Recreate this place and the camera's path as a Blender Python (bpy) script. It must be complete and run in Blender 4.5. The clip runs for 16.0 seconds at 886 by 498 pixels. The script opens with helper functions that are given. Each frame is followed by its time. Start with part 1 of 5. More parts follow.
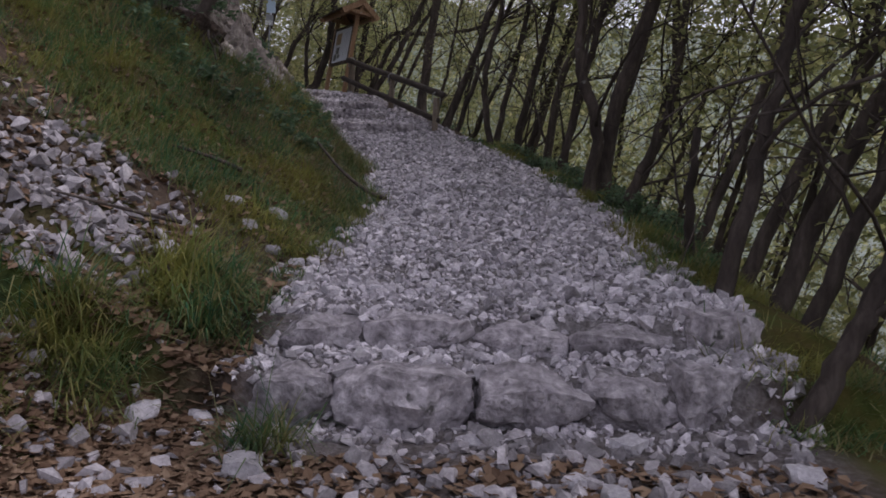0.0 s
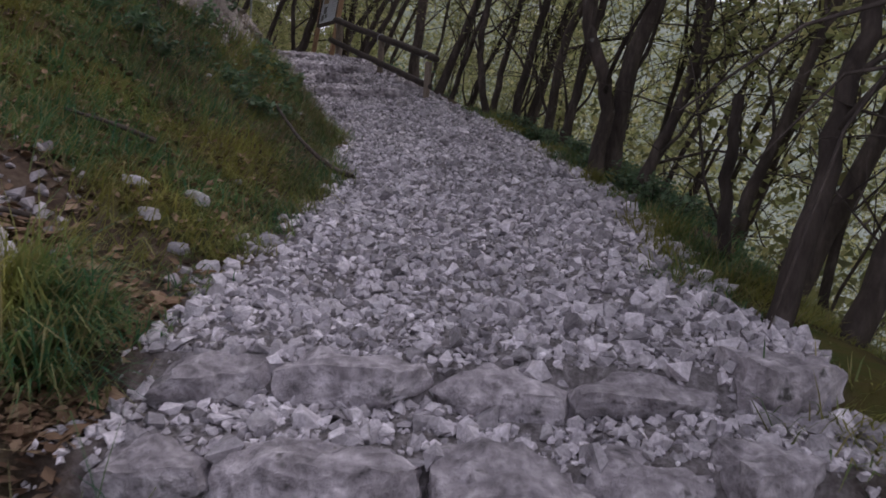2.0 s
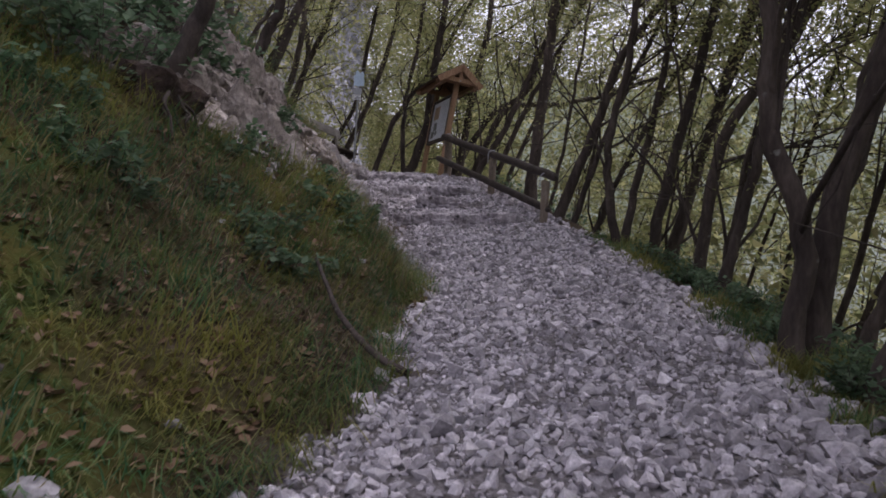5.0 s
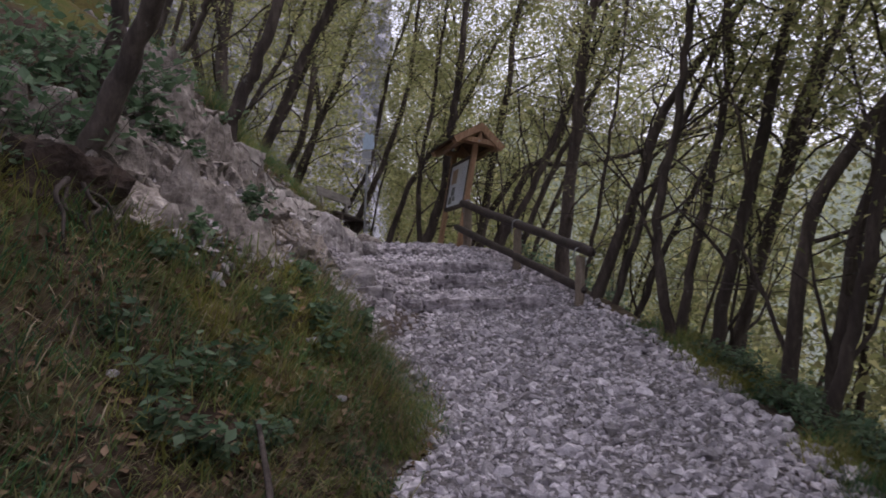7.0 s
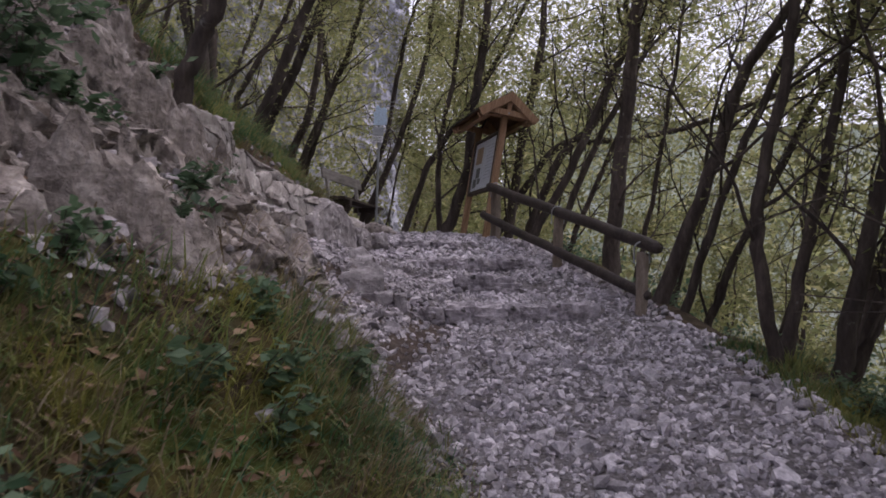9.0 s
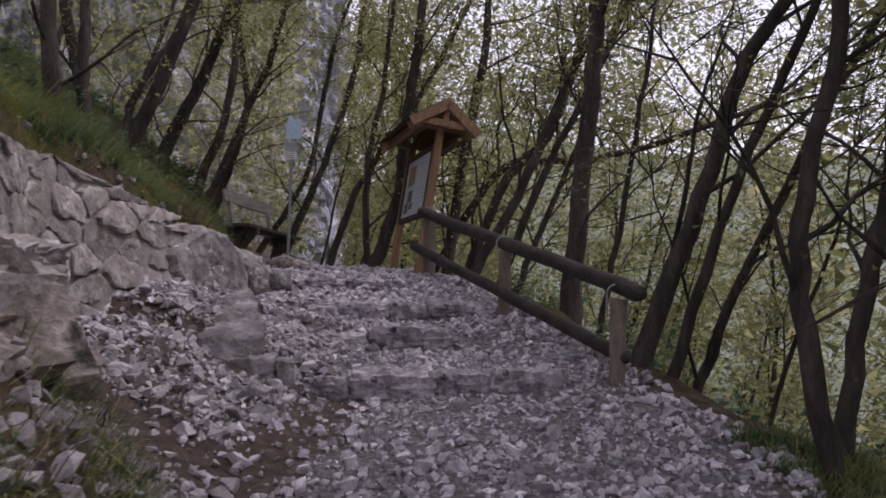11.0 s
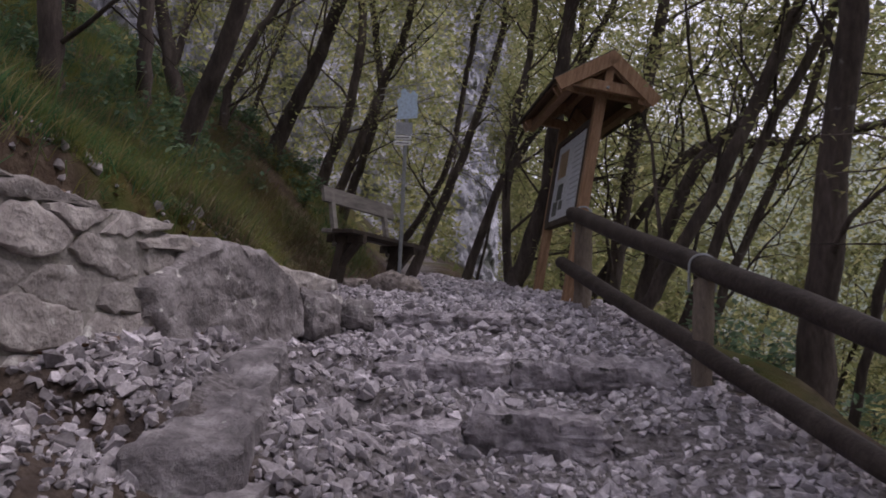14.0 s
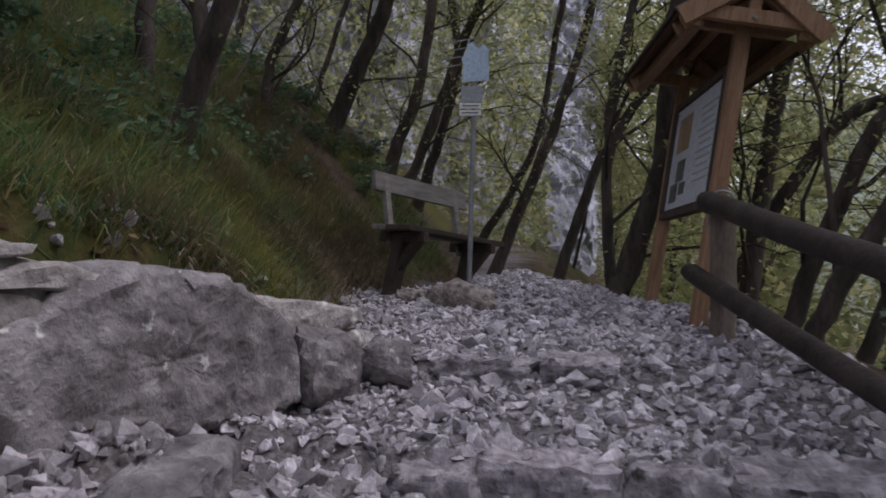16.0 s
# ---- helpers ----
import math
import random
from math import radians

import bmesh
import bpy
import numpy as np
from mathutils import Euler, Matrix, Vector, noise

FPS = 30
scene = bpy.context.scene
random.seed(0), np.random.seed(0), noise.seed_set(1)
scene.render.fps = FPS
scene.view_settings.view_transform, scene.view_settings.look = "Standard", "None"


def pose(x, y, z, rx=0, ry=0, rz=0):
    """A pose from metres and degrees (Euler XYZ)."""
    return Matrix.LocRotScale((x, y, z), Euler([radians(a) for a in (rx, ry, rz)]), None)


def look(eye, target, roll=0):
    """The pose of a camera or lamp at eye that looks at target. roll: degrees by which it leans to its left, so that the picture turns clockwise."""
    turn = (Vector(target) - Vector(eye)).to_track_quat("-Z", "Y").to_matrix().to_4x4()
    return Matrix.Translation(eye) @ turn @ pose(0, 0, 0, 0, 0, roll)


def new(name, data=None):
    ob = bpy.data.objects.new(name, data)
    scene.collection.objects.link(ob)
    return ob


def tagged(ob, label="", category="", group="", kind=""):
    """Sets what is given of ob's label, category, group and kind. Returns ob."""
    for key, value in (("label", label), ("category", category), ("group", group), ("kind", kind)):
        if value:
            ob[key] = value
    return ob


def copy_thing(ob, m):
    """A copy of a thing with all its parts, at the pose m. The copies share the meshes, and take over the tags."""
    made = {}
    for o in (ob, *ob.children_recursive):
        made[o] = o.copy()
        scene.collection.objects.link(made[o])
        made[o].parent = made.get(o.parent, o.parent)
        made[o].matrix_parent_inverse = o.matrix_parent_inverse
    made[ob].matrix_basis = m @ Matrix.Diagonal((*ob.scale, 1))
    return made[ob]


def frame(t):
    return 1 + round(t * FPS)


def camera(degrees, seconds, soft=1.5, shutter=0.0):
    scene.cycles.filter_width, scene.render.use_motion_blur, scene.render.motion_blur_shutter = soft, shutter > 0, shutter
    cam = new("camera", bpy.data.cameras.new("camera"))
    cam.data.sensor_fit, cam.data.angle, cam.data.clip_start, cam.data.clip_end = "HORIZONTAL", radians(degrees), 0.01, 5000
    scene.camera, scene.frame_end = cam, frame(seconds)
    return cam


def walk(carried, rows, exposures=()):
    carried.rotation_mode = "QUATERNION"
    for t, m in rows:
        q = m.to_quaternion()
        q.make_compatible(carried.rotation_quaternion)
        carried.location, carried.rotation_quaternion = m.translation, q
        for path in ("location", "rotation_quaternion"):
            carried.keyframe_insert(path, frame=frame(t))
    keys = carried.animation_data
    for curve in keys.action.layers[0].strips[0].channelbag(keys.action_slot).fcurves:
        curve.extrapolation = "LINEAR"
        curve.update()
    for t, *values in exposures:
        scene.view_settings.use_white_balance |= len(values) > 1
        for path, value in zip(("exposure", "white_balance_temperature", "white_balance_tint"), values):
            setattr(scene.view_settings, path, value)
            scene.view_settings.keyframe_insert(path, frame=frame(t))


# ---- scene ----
cam = camera(56.1, 16.0, soft=1.7, shutter=0.3)
METRES, EYE, TILT, LEAN, TURN = 16.5, 1.5, 6.0, -3.0, 0.0
ROWS = [
    (0.0, 0.0, 0.0, 0.0, -0.0, -12.62, 0.02),
    (0.5, -0.0016, 0.0176, -0.0014, 0.28, -13.26, 0.57),
    (1.0, 0.0007, 0.0375, -0.0039, 0.02, -12.94, 0.44),
    (1.5, 0.008, 0.0605, -0.0051, 0.18, -13.09, -0.53),
    (2.0, 0.0129, 0.0864, -0.0088, 0.28, -14.7, -0.72),
    (2.5, 0.0194, 0.1134, -0.0085, 0.29, -14.56, -0.77),
    (3.0, 0.025, 0.1392, -0.0084, 2.21, -12.6, -1.07),
    (3.5, 0.0275, 0.1678, -0.0087, 5.09, -7.31, -0.8),
    (4.0, 0.0269, 0.1945, -0.0112, 8.51, -7.28, 0.43),
    (6.5, 0.0145, 0.3403, 0.0079, 9.21, -6.45, 2.56),
    (7.0, 0.0119, 0.3705, 0.0079, 10.84, -3.29, 3.04),
    (7.5, 0.0069, 0.4008, 0.0082, 14.71, -4.14, 3.58),
    (8.0, -0.002, 0.4339, 0.0088, 13.55, -4.43, 3.42),
    (10.5, -0.0295, 0.6202, 0.0052, 10.27, -3.08, 3.66),
    (11.0, -0.0294, 0.656, 0.004, 8.61, -2.6, 3.23),
    (11.5, -0.0326, 0.6898, 0.0025, 8.5, -2.91, 2.83),
    (12.0, -0.0363, 0.7212, 0.0016, 8.86, -3.46, 2.78),
    (12.5, -0.0378, 0.7529, 0.0043, 13.17, -3.82, 3.3),
    (13.0, -0.0424, 0.7852, 0.0058, 14.38, -3.98, 3.36),
    (13.5, -0.0452, 0.8197, 0.0061, 16.61, -3.01, 3.31),
    (14.0, -0.0527, 0.8537, 0.0047, 20.33, -1.93, 3.57),
    (14.5, -0.0625, 0.8857, 0.005, 21.5, -1.49, 4.28),
    (15.0, -0.0698, 0.9171, 0.006, 24.68, -1.26, 4.74),
    (15.5, -0.0805, 0.9486, 0.0085, 24.48, -2.87, 4.85),
    (16.0, -0.091, 0.9823, 0.0094, 26.97, -2.64, 4.91),
]
walk(cam, [(t, pose(0, 0, EYE, TILT, LEAN, TURN) @ pose(METRES * x, METRES * y, METRES * z, 90 + pitch, roll, yaw)) for t, x, y, z, yaw, pitch, roll in ROWS], exposures=[(0.0, -0.12, 6050, 18), (4.0, 0.10, 6050, 20), (8.0, 0.22, 6050, 22), (10.5, 0.14, 6100, 25), (13.0, -0.04, 6150, 26), (15.0, -0.04, 6000, 19), (16.0, -0.04, 5850, 18)])

# ---- world and light ----
world = bpy.data.worlds.new("world")
scene.world = world
world.use_nodes = True
wn, wl = world.node_tree.nodes, world.node_tree.links
sky = wn.new("ShaderNodeTexSky")
sky.sky_type, sky.sun_disc = "NISHITA", False
sky.sun_elevation, sky.sun_rotation = radians(60), radians(73)
sky.air_density, sky.dust_density, sky.ozone_density = 1.0, 4.0, 1.0
cloud = wn.new("ShaderNodeMix")
cloud.data_type = "RGBA"
cloud.inputs[0].default_value = 0.72
cloud.inputs[7].default_value = (7.6, 7.4, 7.9, 1)
wl.new(sky.outputs[0], cloud.inputs[6])
wl.new(cloud.outputs[2], wn["Background"].inputs[0])
wn["Background"].inputs[1].default_value = 0.15
sun_data = bpy.data.lights.new("sun", "SUN")
sun_data.energy, sun_data.angle, sun_data.color = 1.5, radians(28), (1.0, 0.95, 0.9)
sun = new("sun", sun_data)
sun.matrix_world = look((16, 5, 30), (0, 0, 0))

# ---- shape of the land ----
def smooth(x, a, b):
    t = np.clip((np.asarray(x, float) - a) / (b - a), 0, 1)
    return t * t * (3 - 2 * t)


def lattice(ix, iy, seed):
    h = (ix.astype(np.int64) * 374761393 + iy.astype(np.int64) * 668265263 + seed * 974711) & 0x7FFFFFFF
    h = ((h ^ (h >> 13)) * 1274126177) & 0x7FFFFFFF
    return ((h ^ (h >> 16)) & 0xFFFF) / 65535.0


def soft_noise(x, y, scale, seed=0):
    x, y = np.asarray(x, float) / scale, np.asarray(y, float) / scale
    ix, iy = np.floor(x), np.floor(y)
    fx, fy = x - ix, y - iy
    fx, fy = fx * fx * (3 - 2 * fx), fy * fy * (3 - 2 * fy)
    a, b = lattice(ix, iy, seed), lattice(ix + 1, iy, seed)
    c, d = lattice(ix, iy + 1, seed), lattice(ix + 1, iy + 1, seed)
    return (a + (b - a) * fx) * (1 - fy) + (c + (d - c) * fx) * fy


LEFT_Y = [-20, 0, 3, 4, 6.3, 8.8, 10, 11.9, 12.9, 14, 14.3, 14.65, 15.6, 16.6, 19.4, 20, 21, 23, 25, 26.5, 28, 30, 60]
LEFT_X = [-2.4, -1.9, -1.45, -1.1, -0.85, -0.72, -0.98, -1.1, -1.3, -1.9, -2.2, -3.5, -3.95, -4.13, -4.13, -4.35, -5.0, -6.2, -6.5, -6.6, -7.1, -8.5, -20]
RIGHT_Y = [-20, 2, 4, 5.2, 6.85, 9.6, 12, 13.8, 15.5, 17.5, 19.5, 21.6, 23, 24, 25.6, 27, 30, 60]
RIGHT_X = [2.1, 2.1, 1.75, 1.65, 1.6, 1.6, 1.35, 1.0, 0.75, 0.1, -1.05, -2.2, -3.0, -3.8, -4.6, -5.6, -7.4, -18]
RAMP_U = [-30, 0, 3.6, 4.7, 7.1, 9.6, 12.9, 14.4, 16.6, 19.9, 21, 23, 26, 40, 70]
RAMP_Z = [-1.4, 0, 0.24, 0.59, 0.82, 1.03, 1.33, 1.55, 1.84, 2.62, 2.85, 3.0, 3.1, 3.9, 5.5]
STEP_U = [-30, 0, 3.96, 4.02, 4.52, 4.58, 4.85, 7.1, 9.6, 12.9, 14.4, 16.6, 17.18, 17.25, 18.46, 18.53, 19.26, 19.33, 20.52, 20.6, 21, 23, 26, 40, 70]
STEP_Z = [-1.4, 0, 0.17, 0.39, 0.43, 0.56, 0.60, 0.82, 1.03, 1.33, 1.55, 1.83, 1.87, 2.02, 2.16, 2.30, 2.40, 2.54, 2.72, 2.80, 2.87, 3.0, 3.1, 3.9, 5.5]
BANK_Y = [-20, 3, 5, 8, 10, 12, 13, 14.2, 15.2, 19.5, 21.5, 30, 60]
BANK_S = [0.45, 0.5, 0.56, 0.56, 0.72, 0.9, 1.05, 1.2, 0.6, 0.6, 1.0, 1.0, 0.8]
WALL_Y = [14.3, 14.65, 15.6, 16.2, 16.8, 17.5, 18.35, 19.4, 20.2]
WALL_J = [0, 1.38, 1.3, 1.16, 0.98, 0.78, 0.6, 0.4, 0]


def land(x, y):
    """Height of the ground, without its fine relief."""
    x, y = np.asarray(x, float), np.asarray(y, float)
    xl, xr = np.interp(y, LEFT_Y, LEFT_X), np.interp(y, RIGHT_Y, RIGHT_X)
    u = y - 0.23 * np.clip(x + 2, -4, 3) * smooth(y, 13, 16.5) * (1 - smooth(y, 22, 26))
    ramp = smooth(x, xr - 1.1, xr - 0.5) * smooth(y, 9, 12)
    z = np.interp(u, STEP_U, STEP_Z) * (1 - ramp) + np.interp(u, RAMP_U, RAMP_Z) * ramp
    z = z + 0.03 * np.clip(x, -2, 2)
    z = z + 0.40 * np.clip(-2.3 - x, 0, 1.6) * smooth(y, 14.0, 15.0) * (1 - smooth(y, 17.3, 19.5))
    d = np.maximum(xl - x, 0)
    s = np.interp(y, BANK_Y, BANK_S)
    rise = s * np.minimum(d, 2.4) * smooth(d, -0.3, 0.5) + 0.66 * np.maximum(d - 2.4, 0)
    rise = rise + np.interp(y, WALL_Y, WALL_J) * smooth(d, 0.12, 0.4)
    z = z + np.minimum(rise, 45)
    e = np.maximum(x - xr, 0)
    fall = 0.12 * e + 0.72 * np.maximum(e - 0.35, 0) * smooth(e, 0.1, 1.6)
    return z - np.minimum(fall, 70)


def ground(x, y):
    """Height of the ground with its bumps."""
    x, y = np.asarray(x, float), np.asarray(y, float)
    xl, xr = np.interp(y, LEFT_Y, LEFT_X), np.interp(y, RIGHT_Y, RIGHT_X)
    off = np.maximum(np.maximum(xl - x, x - xr), 0)
    rough = smooth(off, 0.0, 1.2)
    z = land(x, y)
    z = z + rough * (0.30 * (soft_noise(x, y, 1.1, 3) - 0.5) + 0.14 * (soft_noise(x, y, 0.4, 4) - 0.5))
    return z + 0.05 * (soft_noise(x, y, 0.6, 5) - 0.5) + 0.02 * (soft_noise(x, y, 0.16, 6) - 0.5)

# ---- materials ----
def surface(name, colors, scale=4.0, rough=0.85, bump=0.3, fine=40.0, island=0.0, thing=0.0, stretch=(1, 1, 1), metal=0.0, spots=None, glow=0.0, depth=0.03, speck=0.3):
    """Mottled material: colours over a broad noise, a fine grain on top, and a bump of both."""
    m = bpy.data.materials.new(name)
    m.use_nodes = True
    n, l = m.node_tree.nodes, m.node_tree.links
    b = n["Principled BSDF"]
    b.inputs["Roughness"].default_value, b.inputs["Metallic"].default_value = rough, metal
    b.inputs["Specular IOR Level"].default_value = 0.3
    co, mp = n.new("ShaderNodeTexCoord"), n.new("ShaderNodeMapping")
    mp.inputs["Scale"].default_value = stretch
    l.new(co.outputs["Object"], mp.inputs[0])
    broad, grain = n.new("ShaderNodeTexNoise"), n.new("ShaderNodeTexNoise")
    for t, s, d in ((broad, scale, 8.0), (grain, fine, 4.0)):
        t.inputs["Scale"].default_value, t.inputs["Detail"].default_value, t.inputs["Roughness"].default_value = s, d, 0.62
        l.new(mp.outputs[0], t.inputs["Vector"])
    ramp = n.new("ShaderNodeValToRGB")
    while len(ramp.color_ramp.elements) < len(colors):
        ramp.color_ramp.elements.new(0.5)
    for i, (e, c) in enumerate(zip(ramp.color_ramp.elements, colors)):
        e.position, e.color = 0.3 + 0.4 * i / max(1, len(colors) - 1), (*c, 1)
    l.new(broad.outputs[0], ramp.inputs[0])
    color = ramp.outputs[0]
    if spots:
        where, tone, width = spots
        sp, st = n.new("ShaderNodeTexNoise"), n.new("ShaderNodeMapRange")
        sp.inputs["Scale"].default_value, sp.inputs["Detail"].default_value = where, 6.0
        st.inputs[1].default_value, st.inputs[2].default_value = width, width + 0.07
        l.new(co.outputs["Object"], sp.inputs["Vector"]), l.new(sp.outputs[0], st.inputs[0])
        mx = n.new("ShaderNodeMix")
        mx.data_type = "RGBA"
        mx.inputs[7].default_value = (*tone, 1)
        l.new(st.outputs[0], mx.inputs[0]), l.new(color, mx.inputs[6])
        color = mx.outputs[2]
    gr = n.new("ShaderNodeMapRange")
    gr.inputs[1].default_value, gr.inputs[2].default_value, gr.inputs[3].default_value, gr.inputs[4].default_value = 0.25, 0.75, 1 - speck, 1 + speck
    l.new(grain.outputs[0], gr.inputs[0])
    factor = gr.outputs[0]
    for amount, node, socket in ((island, "ShaderNodeNewGeometry", "Random Per Island"), (thing, "ShaderNodeObjectInfo", "Random")):
        if amount:
            src, vr, mu = n.new(node), n.new("ShaderNodeMapRange"), n.new("ShaderNodeMath")
            vr.inputs[3].default_value, vr.inputs[4].default_value = 1 - amount, 1 + amount
            mu.operation = "MULTIPLY"
            l.new(src.outputs[socket], vr.inputs[0]), l.new(vr.outputs[0], mu.inputs[0]), l.new(factor, mu.inputs[1])
            factor = mu.outputs[0]
    sc = n.new("ShaderNodeVectorMath")
    sc.operation = "SCALE"
    l.new(color, sc.inputs[0]), l.new(factor, sc.inputs["Scale"])
    l.new(sc.outputs[0], b.inputs["Base Color"])
    if bump:
        add, bp = n.new("ShaderNodeMath"), n.new("ShaderNodeBump")
        fade = n.new("ShaderNodeMath")
        fade.operation = "MULTIPLY"
        fade.inputs[1].default_value = 0.35
        l.new(grain.outputs[0], fade.inputs[0])
        l.new(broad.outputs[0], add.inputs[0]), l.new(fade.outputs[0], add.inputs[1])
        bp.inputs["Strength"].default_value, bp.inputs["Distance"].default_value = bump, depth
        l.new(add.outputs[0], bp.inputs["Height"]), l.new(bp.outputs[0], b.inputs["Normal"])
    if glow:
        l.new(sc.outputs[0], b.inputs["Emission Color"])
        b.inputs["Emission Strength"].default_value = glow
    return m


def foliage(name, tones, through_light=0.45, rough=0.6, patch=None):
    """Leaf or blade: each piece has its own tone, and light passes through it."""
    m = bpy.data.materials.new(name)
    m.use_nodes = True
    n, l = m.node_tree.nodes, m.node_tree.links
    b = n["Principled BSDF"]
    b.inputs["Roughness"].default_value = rough
    b.inputs["Specular IOR Level"].default_value = 0.25
    geo, ramp = n.new("ShaderNodeNewGeometry"), n.new("ShaderNodeValToRGB")
    while len(ramp.color_ramp.elements) < len(tones):
        ramp.color_ramp.elements.new(0.5)
    for i, (e, c) in enumerate(zip(ramp.color_ramp.elements, tones)):
        e.position, e.color = i / max(1, len(tones) - 1), (*c, 1)
    l.new(geo.outputs["Random Per Island"], ramp.inputs[0])
    co, no, mr, sc = n.new("ShaderNodeTexCoord"), n.new("ShaderNodeTexNoise"), n.new("ShaderNodeMapRange"), n.new("ShaderNodeVectorMath")
    no.inputs["Scale"].default_value = 1.3
    mr.inputs[1].default_value, mr.inputs[2].default_value, mr.inputs[3].default_value, mr.inputs[4].default_value = 0.3, 0.7, 0.65, 1.35
    sc.operation = "SCALE"
    l.new(co.outputs["Object"], no.inputs["Vector"]), l.new(no.outputs[0], mr.inputs[0])
    tone = ramp.outputs[0]
    if patch:
        pn, pr, px = n.new("ShaderNodeTexNoise"), n.new("ShaderNodeMapRange"), n.new("ShaderNodeMix")
        pn.inputs["Scale"].default_value, pn.inputs["Detail"].default_value = 1.1, 3.0
        pr.inputs[1].default_value, pr.inputs[2].default_value, pr.inputs[4].default_value = 0.46, 0.62, 0.8
        px.data_type = "RGBA"
        px.inputs[7].default_value = (*patch, 1)
        l.new(co.outputs["Object"], pn.inputs["Vector"]), l.new(pn.outputs[0], pr.inputs[0])
        l.new(pr.outputs[0], px.inputs[0]), l.new(tone, px.inputs[6])
        tone = px.outputs[2]
    l.new(tone, sc.inputs[0]), l.new(mr.outputs[0], sc.inputs["Scale"])
    l.new(sc.outputs[0], b.inputs["Base Color"])
    if through_light:
        tr, mix, gain = n.new("ShaderNodeBsdfTranslucent"), n.new("ShaderNodeMixShader"), n.new("ShaderNodeVectorMath")
        mix.inputs[0].default_value = through_light
        gain.operation = "SCALE"
        gain.inputs["Scale"].default_value = 2.0
        l.new(sc.outputs[0], gain.inputs[0]), l.new(gain.outputs[0], tr.inputs[0])
        l.new(b.outputs[0], mix.inputs[1]), l.new(tr.outputs[0], mix.inputs[2])
        l.new(mix.outputs[0], n["Material Output"].inputs[0])
    return m


PEBBLE = surface("pebble", [(0.27, 0.25, 0.27), (0.45, 0.415, 0.44), (0.62, 0.585, 0.61)], 12, 0.9, 0.45, 60, island=0.46)
LOOSE = surface("loose_stone", [(0.30, 0.28, 0.30), (0.42, 0.395, 0.42), (0.54, 0.515, 0.54)], 9, 0.9, 0.35, 60, thing=0.34)
STEP_STONE = surface("step_stone", [(0.12, 0.108, 0.115), (0.37, 0.335, 0.355), (0.66, 0.61, 0.64)], 7.0, 0.92, 1.0, 30, thing=0.16, depth=0.05, speck=0.25, spots=(9, (0.10, 0.095, 0.09), 0.62))
BOULDER_STONE = surface("boulder_stone", [(0.11, 0.10, 0.10), (0.23, 0.208, 0.208), (0.40, 0.37, 0.37)], 4.0, 0.92, 1.0, 30, depth=0.05, speck=0.25, spots=(13, (0.62, 0.60, 0.57), 0.655))
LIMESTONE = surface("limestone", [(0.10, 0.09, 0.093), (0.25, 0.228, 0.235), (0.50, 0.465, 0.475)], 5.0, 0.92, 1.0, 26, thing=0.16, depth=0.05, speck=0.2, spots=(11, (0.56, 0.55, 0.53), 0.66))
WALL_STONE = surface("wall_stone", [(0.17, 0.15, 0.145), (0.32, 0.29, 0.275), (0.50, 0.465, 0.44)], 5.5, 0.92, 1.0, 28, thing=0.3, depth=0.05, speck=0.2, spots=(6, (0.60, 0.59, 0.56), 0.63))
ROCK = surface("broken_rock", [(0.10, 0.083, 0.074), (0.27, 0.232, 0.21), (0.50, 0.445, 0.41)], 6.0, 0.93, 1.0, 26, thing=0.36, depth=0.06, speck=0.25, spots=(4.0, (0.06, 0.052, 0.045), 0.60))
FAINT = surface("faint_print", [(0.33, 0.35, 0.40), (0.38, 0.40, 0.45)], 9, 0.4, 0.0, 40)
DUSTY = surface("dusty_stone", [(0.20, 0.18, 0.185), (0.32, 0.293, 0.306), (0.47, 0.437, 0.45)], 9, 0.9, 0.35, 60, island=0.42)
MORTAR = surface("mortar", [(0.15, 0.135, 0.125), (0.25, 0.23, 0.215), (0.34, 0.315, 0.295)], 9, 0.95, 0.6, 50)
FACE_ROCK = surface("rock_face_stone", [(0.18, 0.16, 0.155), (0.37, 0.335, 0.325), (0.56, 0.525, 0.51)], 3.8, 0.93, 1.0, 24, thing=0.12, depth=0.06, speck=0.22, spots=(5.0, (0.62, 0.60, 0.58), 0.62))
CLIFF = surface("cliff_rock", [(0.19, 0.19, 0.205), (0.36, 0.36, 0.395), (0.54, 0.54, 0.60)], 1.1, 0.95, 1.0, 9, stretch=(1, 1, 0.7), spots=(0.6, (0.10, 0.105, 0.09), 0.60), depth=0.3)
BARK = surface("bark", [(0.030, 0.024, 0.021), (0.066, 0.052, 0.045), (0.12, 0.098, 0.085)], 6, 0.95, 0.9, 38, thing=0.25, stretch=(1, 1, 0.3), spots=(9, (0.17, 0.165, 0.15), 0.68))
LEAF = foliage("leaf", [(0.115, 0.128, 0.058), (0.165, 0.178, 0.078), (0.215, 0.215, 0.095), (0.27, 0.25, 0.125)], 0.6)
SHRUB_LEAF = foliage("shrub_leaf", [(0.05, 0.09, 0.05), (0.08, 0.125, 0.07), (0.125, 0.175, 0.105)], 0.3)
GRASS = foliage("grass_blade", [(0.032, 0.092, 0.050), (0.052, 0.122, 0.056), (0.088, 0.148, 0.052), (0.15, 0.155, 0.06), (0.24, 0.20, 0.11)], 0.28, patch=(0.20, 0.185, 0.045))
DRY_LEAF = foliage("dry_leaf", [(0.11, 0.065, 0.04), (0.19, 0.12, 0.075), (0.26, 0.18, 0.12)], 0.0, 0.8)
THATCH = foliage("dry_grass", [(0.13, 0.10, 0.06), (0.21, 0.165, 0.11), (0.30, 0.25, 0.17)], 0.1, 0.8)
